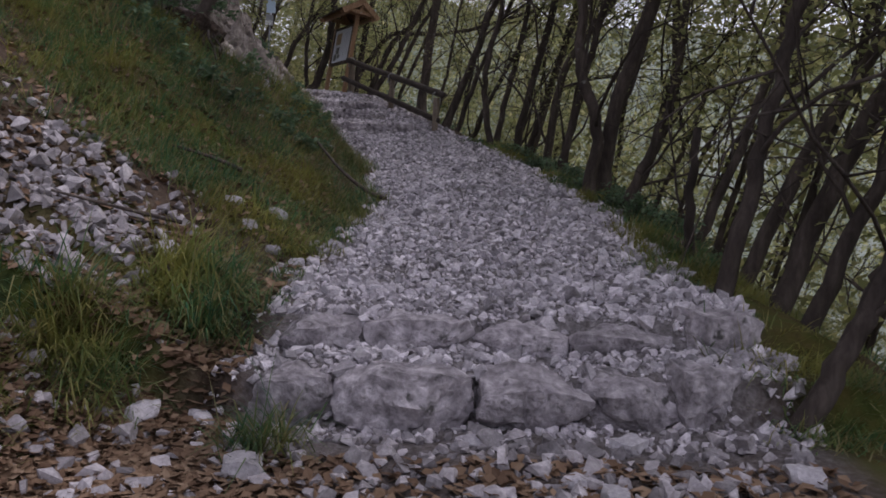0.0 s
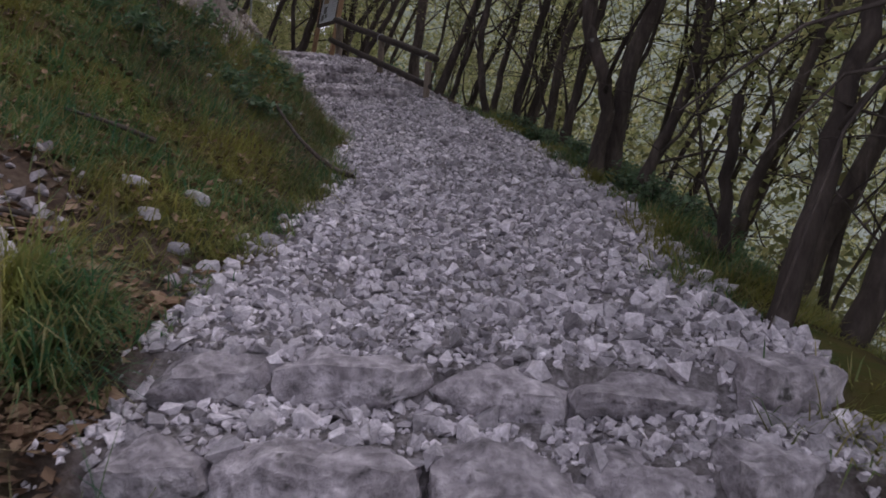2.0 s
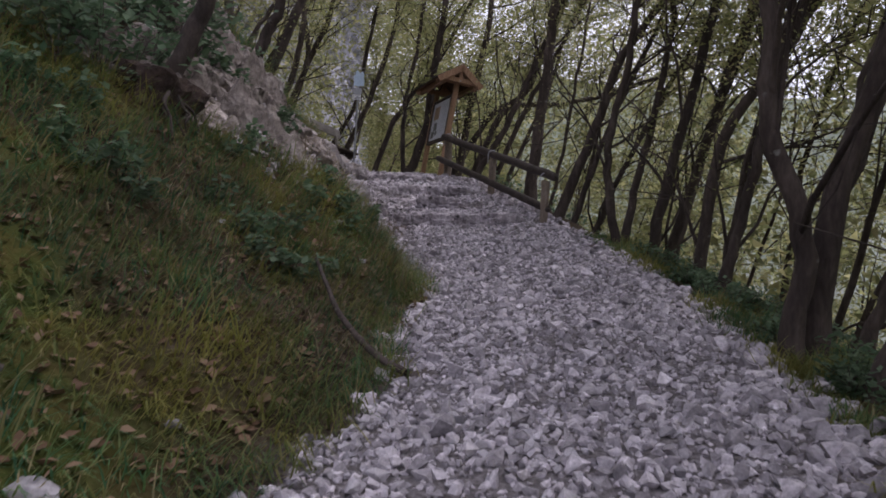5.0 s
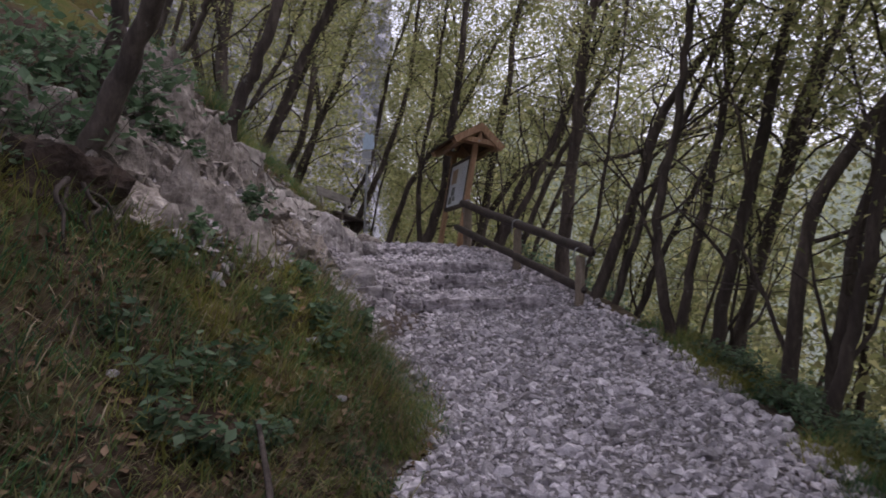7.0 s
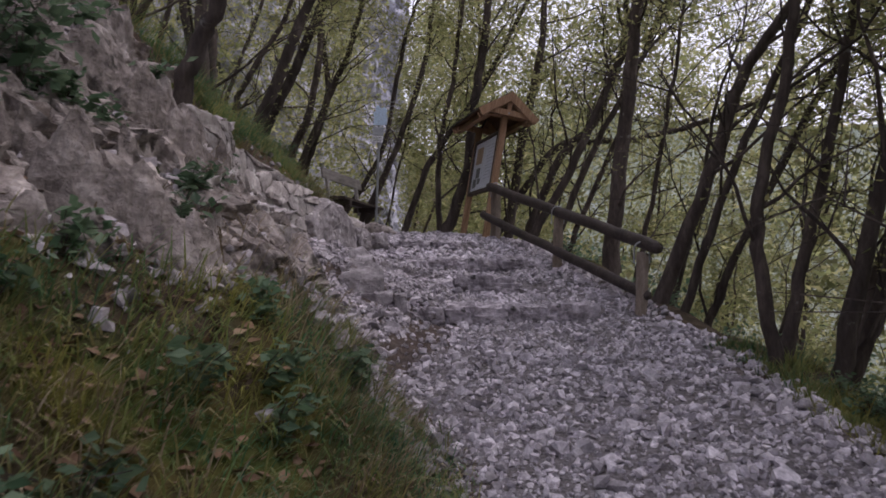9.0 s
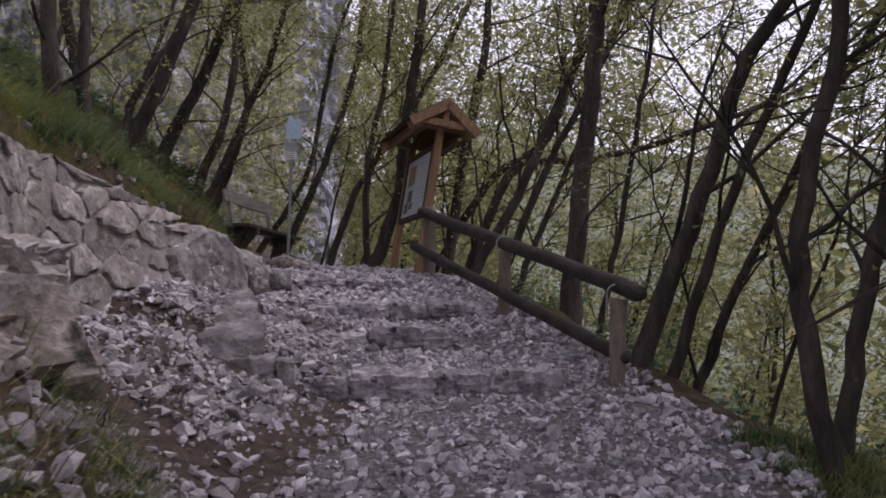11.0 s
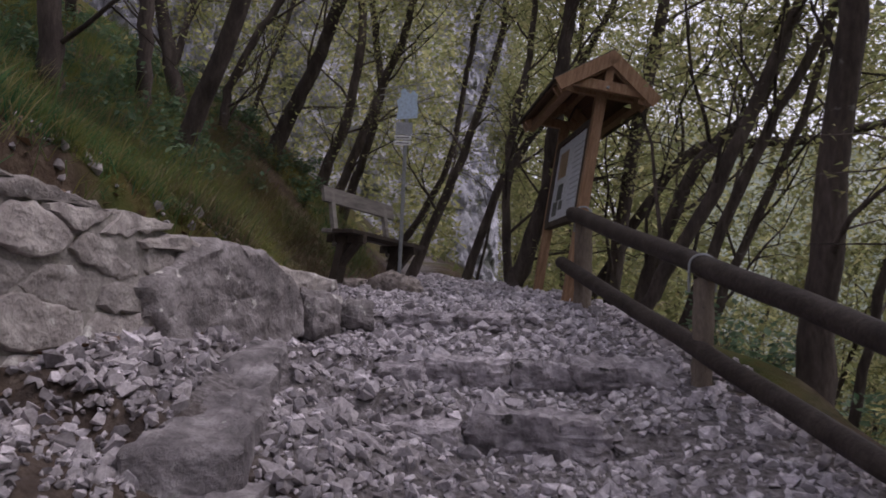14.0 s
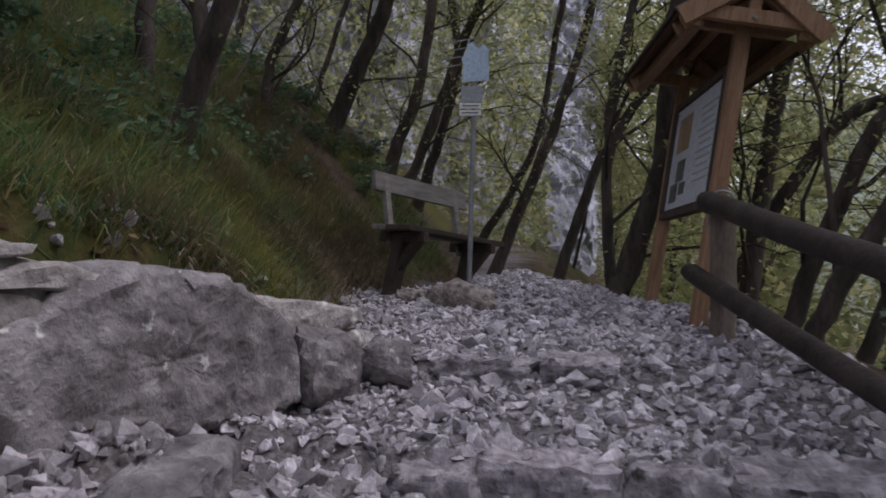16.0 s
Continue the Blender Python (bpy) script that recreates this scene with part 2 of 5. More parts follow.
DARK_SOIL = surface("dark_soil", [(0.018, 0.012, 0.010), (0.045, 0.030, 0.024), (0.08, 0.058, 0.045)], 7, 0.95, 1.0, 30, depth=0.06)
HONEY_WOOD = surface("larch_wood", [(0.20, 0.115, 0.065), (0.30, 0.18, 0.105), (0.38, 0.25, 0.16)], 5, 0.65, 0.15, 45, stretch=(6, 6, 0.6), thing=0.1)
ROOF_WOOD = surface("roof_boards", [(0.09, 0.05, 0.03), (0.15, 0.085, 0.05)], 5, 0.7, 0.2, 40, stretch=(6, 0.8, 6), thing=0.15)
SHINGLE = surface("roof_felt", [(0.06, 0.052, 0.045), (0.11, 0.10, 0.085)], 6, 0.9, 0.4, 60)
DARK_LOG = surface("dark_stained_log", [(0.022, 0.016, 0.014), (0.042, 0.032, 0.028), (0.065, 0.052, 0.046)], 5, 0.6, 0.35, 40, stretch=(1, 1, 1))
PALE_LOG = surface("pale_log", [(0.13, 0.105, 0.082), (0.21, 0.17, 0.135), (0.28, 0.23, 0.19)], 5, 0.8, 0.35, 45, stretch=(3, 3, 0.5), thing=0.1)
GREY_WOOD = surface("weathered_wood", [(0.15, 0.135, 0.125), (0.24, 0.22, 0.20), (0.31, 0.29, 0.265)], 4, 0.85, 0.3, 50, stretch=(4, 0.7, 4), thing=0.12)
OLD_WOOD = surface("dark_old_wood", [(0.055, 0.043, 0.036), (0.10, 0.08, 0.066)], 4, 0.9, 0.4, 50, thing=0.1)
STEEL = surface("galvanised_steel", [(0.26, 0.27, 0.28), (0.36, 0.37, 0.38)], 8, 0.5, 0.05, 60, metal=0.6)
PALE_PLATE = surface("pale_blue_plate", [(0.42, 0.54, 0.66), (0.48, 0.60, 0.71)], 3, 0.45, 0.0, 30)
PAPER = surface("printed_sheet", [(0.60, 0.63, 0.70), (0.66, 0.69, 0.75)], 2, 0.35, 0.0, 30)
INK = surface("dark_print", [(0.05, 0.055, 0.06), (0.16, 0.17, 0.17)], 14, 0.4, 0.0, 40)
PHOTO = surface("brown_print", [(0.22, 0.14, 0.085), (0.42, 0.30, 0.19)], 5, 0.4, 0.0, 40)
WHITE = surface("white_paint", [(0.74, 0.75, 0.76), (0.8, 0.8, 0.8)], 4, 0.5, 0.0, 40)
WIRE = surface("grey_wire", [(0.20, 0.20, 0.20), (0.28, 0.28, 0.27)], 10, 0.5, 0.0, 40, metal=0.5)
# valley haze painted as pale colour, with a glow of its own
HAZE = surface("glowing_haze_slope", [(0.17, 0.20, 0.15), (0.28, 0.31, 0.25), (0.46, 0.48, 0.45)], 0.09, 1.0, 0.0, 0.5, glow=0.3)


def earth_material():
    """Soil, moss and trodden grit, mixed by where the path and the turf lie."""
    m = bpy.data.materials.new("earth")
    m.use_nodes = True
    n, l = m.node_tree.nodes, m.node_tree.links
    b = n["Principled BSDF"]
    b.inputs["Roughness"].default_value = 0.95
    b.inputs["Specular IOR Level"].default_value = 0.15
    co, zone, sep = n.new("ShaderNodeTexCoord"), n.new("ShaderNodeVertexColor"), n.new("ShaderNodeSeparateColor")
    zone.layer_name = "zone"
    l.new(zone.outputs[0], sep.inputs[0])

    def patch(scale, stops, detail=6.0):
        t, r = n.new("ShaderNodeTexNoise"), n.new("ShaderNodeValToRGB")
        t.inputs["Scale"].default_value, t.inputs["Detail"].default_value, t.inputs["Roughness"].default_value = scale, detail, 0.65
        l.new(co.outputs["Object"], t.inputs["Vector"])
        while len(r.color_ramp.elements) < len(stops):
            r.color_ramp.elements.new(0.5)
        for i, (e, c) in enumerate(zip(r.color_ramp.elements, stops)):
            e.position, e.color = 0.32 + 0.36 * i / (len(stops) - 1), (*c, 1)
        l.new(t.outputs[0], r.inputs[0])
        return t.outputs[0], r.outputs[0]

    h1, soil = patch(7, [(0.035, 0.024, 0.018), (0.075, 0.052, 0.038), (0.13, 0.10, 0.075)])
    h2, turf = patch(2.2, [(0.03, 0.05, 0.015), (0.07, 0.085, 0.02), (0.10, 0.085, 0.025), (0.06, 0.045, 0.03)])
    h3, grit = patch(26, [(0.08, 0.07, 0.068), (0.18, 0.163, 0.165), (0.32, 0.295, 0.305)])
    last = soil
    for where, tone in ((sep.outputs[1], turf), (sep.outputs[0], grit)):
        mx = n.new("ShaderNodeMix")
        mx.data_type = "RGBA"
        l.new(where, mx.inputs[0]), l.new(last, mx.inputs[6]), l.new(tone, mx.inputs[7])
        last = mx.outputs[2]
    l.new(last, b.inputs["Base Color"])
    add, bp = n.new("ShaderNodeMath"), n.new("ShaderNodeBump")
    l.new(h1, add.inputs[0]), l.new(h3, add.inputs[1])
    bp.inputs["Strength"].default_value, bp.inputs["Distance"].default_value = 0.8, 0.04
    l.new(add.outputs[0], bp.inputs["Height"]), l.new(bp.outputs[0], b.inputs["Normal"])
    return m


EARTH = earth_material()

# ---- building blocks ----
def link(name, mesh, parent=None, label=""):
    ob = new(name, mesh)
    ob.parent = parent
    return tagged(ob, label)


def part(name, bm, material, parent=None, label="", shade=False):
    """Links a bmesh as one mesh object under a thing or a part."""
    mesh = bpy.data.meshes.new(name)
    bm.to_mesh(mesh)
    bm.free()
    mesh.materials.append(material)
    if shade:
        mesh.polygons.foreach_set("use_smooth", [True] * len(mesh.polygons))
    return link(name, mesh, parent, label)


def sheet(name, verts, faces, material, shade=False):
    """A mesh from arrays of points and equal-sided faces."""
    mesh = bpy.data.meshes.new(name)
    verts, faces = np.asarray(verts, np.float32), np.asarray(faces, np.int32)
    k = faces.shape[1]
    mesh.vertices.add(len(verts))
    mesh.vertices.foreach_set("co", verts.ravel())
    mesh.loops.add(faces.size)
    mesh.loops.foreach_set("vertex_index", faces.ravel())
    mesh.polygons.add(len(faces))
    mesh.polygons.foreach_set("loop_start", np.arange(0, faces.size, k, dtype=np.int32))
    mesh.polygons.foreach_set("loop_total", np.full(len(faces), k, np.int32))
    mesh.polygons.foreach_set("use_smooth", np.full(len(faces), shade))
    mesh.materials.append(material)
    mesh.update()
    mesh.validate()
    return mesh


def box(bm, sx, sy, sz, m=Matrix(), bevel=0.006):
    """A bevelled block of that size about m's origin, added to bm."""
    one = bmesh.new()
    bmesh.ops.create_cube(one, size=1, matrix=Matrix.Diagonal((sx, sy, sz, 1)))
    if bevel:
        bmesh.ops.bevel(one, geom=one.edges[:], offset=bevel, segments=2, profile=0.6, affect="EDGES")
    one.transform(m)
    tmp = bpy.data.meshes.new("tmp")
    one.to_mesh(tmp)
    one.free()
    bm.from_mesh(tmp)
    bpy.data.meshes.remove(tmp)
    return bm


def beam(name, a, b, wx, wy, material, parent, label="", bevel=0.008):
    """A squared timber from a to b."""
    a, b = Vector(a), Vector(b)
    m = Matrix.Translation((a + b) / 2) @ (b - a).to_track_quat("Z", "Y").to_matrix().to_4x4()
    return part(name, box(bmesh.new(), wx, wy, (b - a).length, m, bevel), material, parent, label)


def tube_arrays(points, radii, sides):
    """Rings along a line of points: points and quads of a tube."""
    p, r = np.asarray(points, float), np.asarray(radii, float)
    tang = np.gradient(p, axis=0)
    tang /= np.linalg.norm(tang, axis=1)[:, None] + 1e-9
    ref = np.array([0.31, 0.95, 0.1]) if abs(tang[0][2]) > 0.6 else np.array([0.05, 0.1, 1.0])
    u = np.cross(tang, ref)
    u /= np.linalg.norm(u, axis=1)[:, None] + 1e-9
    v = np.cross(tang, u)
    a = np.linspace(0, 2 * np.pi, sides, endpoint=False)
    ring = u[:, None] * np.cos(a)[None, :, None] + v[:, None] * np.sin(a)[None, :, None]
    verts = (p[:, None] + ring * r[:, None, None]).reshape(-1, 3)
    i, j = np.meshgrid(np.arange(len(p) - 1), np.arange(sides), indexing="ij")
    k = (j + 1) % sides
    faces = np.stack([i * sides + j, i * sides + k, (i + 1) * sides + k, (i + 1) * sides + j], -1).reshape(-1, 4)
    return verts, faces


def join(pieces):
    verts, faces, at = [], [], 0
    for v, f in pieces:
        verts.append(v), faces.append(f + at)
        at += len(v)
    return np.concatenate(verts), np.concatenate(faces)


def log(name, a, b, r, material, parent, label="", rng=None, sides=14):
    """A round pole from a to b, a little crooked, with rounded ends."""
    rng = rng or np.random.default_rng(5)
    t = np.concatenate([[0, 0.004, 0.015], np.linspace(0.06, 0.94, 9), [0.985, 0.996, 1]])
    p = np.outer(1 - t, a) + np.outer(t, b) + rng.normal(0, r * 0.05, (len(t), 3))
    rr = r * (1 + rng.normal(0, 0.02, len(t)))
    rr[[0, -1]] *= 0.05
    rr[[1, -2]] *= 0.82
    v, f = tube_arrays(p, rr, sides)
    return link(name, sheet(name, v, f, material, True), parent, label)


def rock_mesh(name, seed, size, material, cuts=11, detail=3, rough=0.05, shade=True, boxy=0.55):
    """A weathered stone: a ball cut by planes, roughened, and scaled to that size."""
    rng = np.random.default_rng(seed)
    bm = bmesh.new()
    bmesh.ops.create_cube(bm, size=2)
    bmesh.ops.subdivide_edges(bm, edges=bm.edges[:], cuts=(3, 3, 4, 7, 11, 18)[detail], use_grid_fill=True)
    co = np.array([v.co for v in bm.verts])
    ball = co / np.linalg.norm(co, axis=1)[:, None] * 1.2
    co = co * (1 - boxy) + ball * boxy
    co[:, :2] *= 1 + co[:, 2:] * rng.uniform(-0.14, 0.04, 2)
    co[:, 2] *= 1 + co[:, 0] * rng.uniform(-0.2, 0.2)
    for _ in range(cuts):
        d = rng.normal(size=3)
        d /= np.linalg.norm(d)
        over = np.maximum(co @ d - rng.uniform(0.8, 1.15), 0)
        co -= np.outer(over, d) * 0.93
    shift = Vector(rng.uniform(-50, 50, 3))
    lo, hi = co.min(0), co.max(0)
    co = (co - (lo + hi) / 2) / (hi - lo) * np.array(size)
    big = max(size)
    for v, c in zip(bm.verts, co):
        q = Vector(c / big * 3.2) + shift
        k = noise.fractal(q, 0.85, 2.1, 6) * rough * 1.2 - max(0.0, 0.1 - abs(noise.noise(q * 1.7))) * rough * 3.5 + noise.noise(q * 6) * rough * 0.35
        out = Vector(c / np.array(size)).normalized()
        v.co = Vector(c) + out * k * (big + min(size)) * 0.5
    mesh = bpy.data.meshes.new(name)
    bm.to_mesh(mesh)
    bm.free()
    mesh.materials.append(material)
    if shade:
        mesh.polygons.foreach_set("use_smooth", [True] * len(mesh.polygons))
        mesh.set_sharp_from_angle(angle=radians(32))
    return mesh


def block_mesh(name, seed, size, material, cuts=6, skew=0.16, rough=0.03, round_off=0.22):
    """A split stone block: a cube with uneven corners, worn edges and a rough face."""
    rng = np.random.default_rng(seed)
    bm = bmesh.new()
    bmesh.ops.create_cube(bm, size=2)
    bmesh.ops.subdivide_edges(bm, edges=bm.edges[:], cuts=cuts, use_grid_fill=True)
    corner = rng.uniform(-skew, skew * 0.5, (2, 2, 2, 3))
    shift = Vector(rng.uniform(-50, 50, 3))
    half = np.array(size) / 2
    for v in bm.verts:
        c = np.array(v.co)
        push = np.zeros(3)
        for i in (0, 1):
            for j in (0, 1):
                for k in (0, 1):
                    w = (1 + (2 * i - 1) * c[0]) * (1 + (2 * j - 1) * c[1]) * (1 + (2 * k - 1) * c[2]) / 8
                    push += w * corner[i, j, k] * np.array([2 * i - 1, 2 * j - 1, 2 * k - 1])
        ball = c / max(1e-6, np.linalg.norm(c)) * 1.25
        edge_on = np.sort(np.abs(c))[1]
        blend = round_off * max(0.0, edge_on - 0.45) / 0.55
        p = (c + push) * (1 - blend) + ball * blend
        q = Vector(p * half / max(half)) * 2.2 + shift
        d = noise.fractal(q * 1.6, 0.8, 2.1, 5) * rough * 2.2 + (abs(noise.noise(q * 5)) - 0.2) * rough * 1.6
        v.co = Vector(p * half + c / np.linalg.norm(c) * d * max(half) * 1.2)
    mesh = bpy.data.meshes.new(name)
    bm.to_mesh(mesh)
    bm.free()
    mesh.materials.append(material)
    mesh.polygons.foreach_set("use_smooth", [True] * len(mesh.polygons))
    mesh.set_sharp_from_angle(angle=radians(28))
    return mesh


def chip_shapes(count, seed, flat=0.74):
    """Small angular stones as arrays of points and triangles."""
    rng = np.random.default_rng(seed)
    shapes = []
    for _ in range(count):
        bm = bmesh.new()
        pts = rng.normal(size=(10, 3))
        pts /= np.linalg.norm(pts, axis=1)[:, None]
        pts *= rng.uniform(0.8, 1.1, (10, 1)) * np.array([1.1, rng.uniform(0.75, 1.0), flat * rng.uniform(0.75, 1.2)])
        for p in pts:
            bm.verts.new(p)
        bmesh.ops.convex_hull(bm, input=bm.verts[:])
        bmesh.ops.delete(bm, geom=[v for v in bm.verts if not v.link_faces], context="VERTS")
        bmesh.ops.triangulate(bm, faces=bm.faces[:])
        bm.verts.index_update()
        shapes.append((np.array([v.co for v in bm.verts]), np.array([[v.index for v in f.verts] for f in bm.faces])))
        bm.free()
    return shapes


def turn_arrays(rng, count, tilt):
    """Random turns about the upright, each with a tilt."""
    yaw, a, b = rng.uniform(0, 2 * np.pi, count), rng.normal(0, tilt, count), rng.normal(0, tilt, count)
    out = np.zeros((count, 3, 3))
    for i in range(count):
        out[i] = np.array(Euler((a[i], b[i], yaw[i])).to_matrix())
    return out


def blades(base, heading, length, width, droop, lift):
    """Curved grass blades: a quad and a tip each, from arrays."""
    side = np.stack([-heading[:, 1], heading[:, 0], np.zeros(len(heading))], 1)
    fwd = np.concatenate([heading, np.zeros((len(heading), 1))], 1)
    up = np.array([0, 0, 1.0])
    rows = []
    for s, w in ((0.0, 1.0), (0.55, 0.8), (1.0, 0.1)):
        mid = base + fwd * (length * s * lift)[:, None] + up * (length * (s * np.sqrt(np.maximum(1 - lift ** 2, 0.05)) - droop * s * s))[:, None]
        rows += [mid - side * (width * w)[:, None], mid + side * (width * w)[:, None]]
    verts = np.stack(rows, 1).reshape(-1, 3)
    at = (np.arange(len(base)) * 6)[:, None]
    faces = np.concatenate([at + np.array([[0, 1, 3, 2]]), at + np.array([[2, 3, 5, 4]])])
    return verts, faces


def leaf_quads(rng, centres, size, flat=0.6):
    """Leaves as pointed four-sided pieces, folded a little, at the centres."""
    n = len(centres)
    nrm = rng.normal(0, 1, (n, 3))
    nrm[:, 2] = np.abs(nrm[:, 2]) + flat
    nrm /= np.linalg.norm(nrm, axis=1)[:, None]
    a = np.cross(nrm, rng.normal(0, 1, (n, 3)))
    a /= np.linalg.norm(a, axis=1)[:, None] + 1e-9
    b = np.cross(nrm, a)
    s = (size * rng.uniform(0.6, 1.3, n))[:, None]
    v = np.stack([centres - a * s * 0.5, centres + b * s * 0.31 + nrm * s * 0.06, centres + a * s * 0.55, centres - b * s * 0.31 + nrm * s * 0.06], 1).reshape(-1, 3)
    return v, np.arange(4 * n).reshape(-1, 4)


def leaf_tris(rng, centres, size, flat=0.6):
    """Leaves as single pointed three-sided pieces at the centres."""
    n = len(centres)
    nrm = rng.normal(0, 1, (n, 3))
    nrm[:, 2] = np.abs(nrm[:, 2]) + flat
    a = np.cross(nrm, rng.normal(0, 1, (n, 3)))
    a /= np.linalg.norm(a, axis=1)[:, None] + 1e-9
    b = np.cross(nrm / np.linalg.norm(nrm, axis=1)[:, None], a)
    s = (size * rng.uniform(0.6, 1.3, n))[:, None]
    v = np.stack([centres - a * s * 0.5 - b * s * 0.2, centres + a * s * 0.6, centres + b * s * 0.42 - a * s * 0.1], 1).reshape(-1, 3)
    return v, np.arange(3 * n).reshape(-1, 3)


# ---- ground ----
def spaced(*runs):
    return np.unique(np.round(np.concatenate([np.arange(a, b, s) for a, b, s in runs]), 4))


GX = spaced((-400, -60, 40), (-60, -14, 3), (-14, -7, 0.5), (-7, 4, 0.1), (4, 10, 0.5), (10, 60, 3), (60, 441, 40))
GY = spaced((-400, -40, 40), (-40, -4, 3), (-4, -1, 0.4), (-1, 25, 0.09), (25, 36, 0.5), (36, 90, 4), (90, 451, 40))
gx, gy = np.meshgrid(GX, GY)
gz = ground(gx, gy)
nx, ny = len(GX), len(GY)
ci, cj = np.meshgrid(np.arange(ny - 1), np.arange(nx - 1), indexing="ij")
quads = np.stack([ci * nx + cj, ci * nx + cj + 1, (ci + 1) * nx + cj + 1, (ci + 1) * nx + cj], -1).reshape(-1, 4)
ground_mesh = sheet("ground", np.stack([gx, gy, gz], -1).reshape(-1, 3), quads, EARTH, True)
gl, gr_ = np.interp(gy, LEFT_Y, LEFT_X), np.interp(gy, RIGHT_Y, RIGHT_X)
edge = 0.35 * (soft_noise(gx, gy, 0.5, 11) - 0.5)
on_path = smooth(gx - gl + edge, -0.1, 0.25) * smooth(gr_ - gx + edge, -0.1, 0.2) * smooth(gy, 2.6, 4.4)
turf = smooth(soft_noise(gx, gy, 0.9, 12) + 0.5 * soft_noise(gx, gy, 0.3, 13), 0.45, 0.95)
on_path = on_path * (1 - 0.85 * smooth(-1.9 - gx + edge, 0.0, 0.3) * smooth(gy, 13.6, 14.3) * (1 - smooth(gy, 16.9, 17.4)))
turf = turf * (1 - smooth(gx - gl, -0.5, 0.1) * smooth(gr_ - gx, -0.3, 0.1)) * (1 - 0.8 * smooth(gy, 12.3, 13.2) * (1 - smooth(gy, 18.8, 19.6)) * smooth(gx, -4.4, -4.0))
turf = turf * (1 - smooth(gy, 20.2, 20.8) * (1 - smooth(gy, 24.0, 25.0)) * smooth(gx - gl, -1.0, -0.5))
colors = ground_mesh.color_attributes.new("zone", "FLOAT_COLOR", "POINT")
colors.data.foreach_set("color", np.stack([on_path, turf, 0 * turf, 1 + 0 * turf], -1).astype(np.float32).ravel())
tagged(link("ground", ground_mesh), "brown soil and mossy turf of a steep wooded slope", "ground", kind="structure")

def catmull(points, per=6):
    p = np.asarray(points, float)
    p = np.vstack([2 * p[0] - p[1], p, 2 * p[-1] - p[-2]])
    out = []
    for i in range(1, len(p) - 2):
        for t in np.linspace(0, 1, per, endpoint=False):
            a, b, c, d = p[i - 1:i + 3]
            out.append(0.5 * (2 * b + (c - a) * t + (2 * a - 5 * b + 4 * c - d) * t ** 2 + (3 * b - a - 3 * c + d) * t ** 3))
    return np.array(out + [p[-2]])


# ---- stone steps ----
def stone(name, parent, seed, x, y, size, turn=0.0, sink=0.3, material=None, tip=0.0, label="", z=None, detail=3, rough=0.05, boxy=0.5):
    mesh = rock_mesh(name, seed, size, material or LIMESTONE, 9, detail, rough, True, boxy)
    ob = link(name, mesh, parent, label)
    base = float(land(x, y)) if z is None else z
    ob.matrix_basis = pose(x, y, base + size[2] * (0.5 - sink), tip, 0, turn)
    return ob


lower_steps = tagged(new("stone_steps"), "two rough grey limestone steps across the gravel path", "steps", kind="structure")
for k, (x, y, sx, sy, sz, turn, top) in enumerate([
    (-0.66, 4.04, 0.46, 0.36, 0.34, 8, 0.42), (-0.14, 3.98, 0.64, 0.44, 0.44, -5, 0.49), (0.49, 4.03, 0.52, 0.40, 0.36, 5, 0.475),
    (1.00, 4.07, 0.50, 0.38, 0.32, 1, 0.475), (1.36, 4.10, 0.34, 0.34, 0.32, 20, 0.52),
    (-0.63, 4.58, 0.50, 0.40, 0.28, 5, 0.58), (-0.08, 4.58, 0.54, 0.36, 0.30, -6, 0.615), (0.49, 4.56, 0.50, 0.36, 0.27, -4, 0.59), (1.06, 4.57, 0.60, 0.36, 0.26, 2, 0.61),
    (1.60, 4.66, 0.42, 0.46, 0.42, 25, 0.72), (1.82, 4.48, 0.22, 0.26, 0.26, 0, 0.53), (1.62, 4.28, 0.24, 0.24, 0.22, 10, 0.50),
]):
    ob = link("step_stone", rock_mesh("step_stone", 40 + k, (sx * 1.06, sy * 0.80, sz * 0.94), STEP_STONE, 14, 4, 0.075, True, 0.2), lower_steps)
    ob.matrix_basis = pose(x, y - 0.03, top - sz / 2, 8 + 6 * ((k * 7) % 3 - 1), 2 * (k % 3 - 1), turn)

upper_steps = tagged(new("stone_steps"), "four worn limestone steps half buried in gravel beside a stone wall", "steps", kind="structure")
for row, (u, x0, widths, h) in enumerate([
    (17.27, -2.62, (0.34, 0.62, 0.44, 0.56), 0.28), (18.55, -2.95, (0.5, 0.74), 0.25),
    (19.35, -3.3, (0.34, 0.52, 0.4, 0.62), 0.25), (20.66, -3.7, (0.5, 0.4), 0.16),
]):
    x = x0
    for k, w in enumerate(widths):
        xc = x + w / 2
        y = u + 0.23 * (xc + 2) + 0.04 * ((k * 7 + row * 3) % 3 - 1)
        top = float(np.interp(u + 0.3, STEP_U, STEP_Z)) + 0.03 * xc + 0.015 * (k % 2)
        ob = link("step_stone", block_mesh("step_stone", 80 + row * 10 + k, (w * 1.10, 0.36, h), STEP_STONE, 10, 0.3, 0.06, 0.35), upper_steps)
        ob.matrix_basis = pose(xc, y, top - h / 2 + 0.02, 4 * ((k * 5 + row) % 3 - 1), 0, 13 + 4 * ((k * 5 + row) % 3 - 1))
        x += w
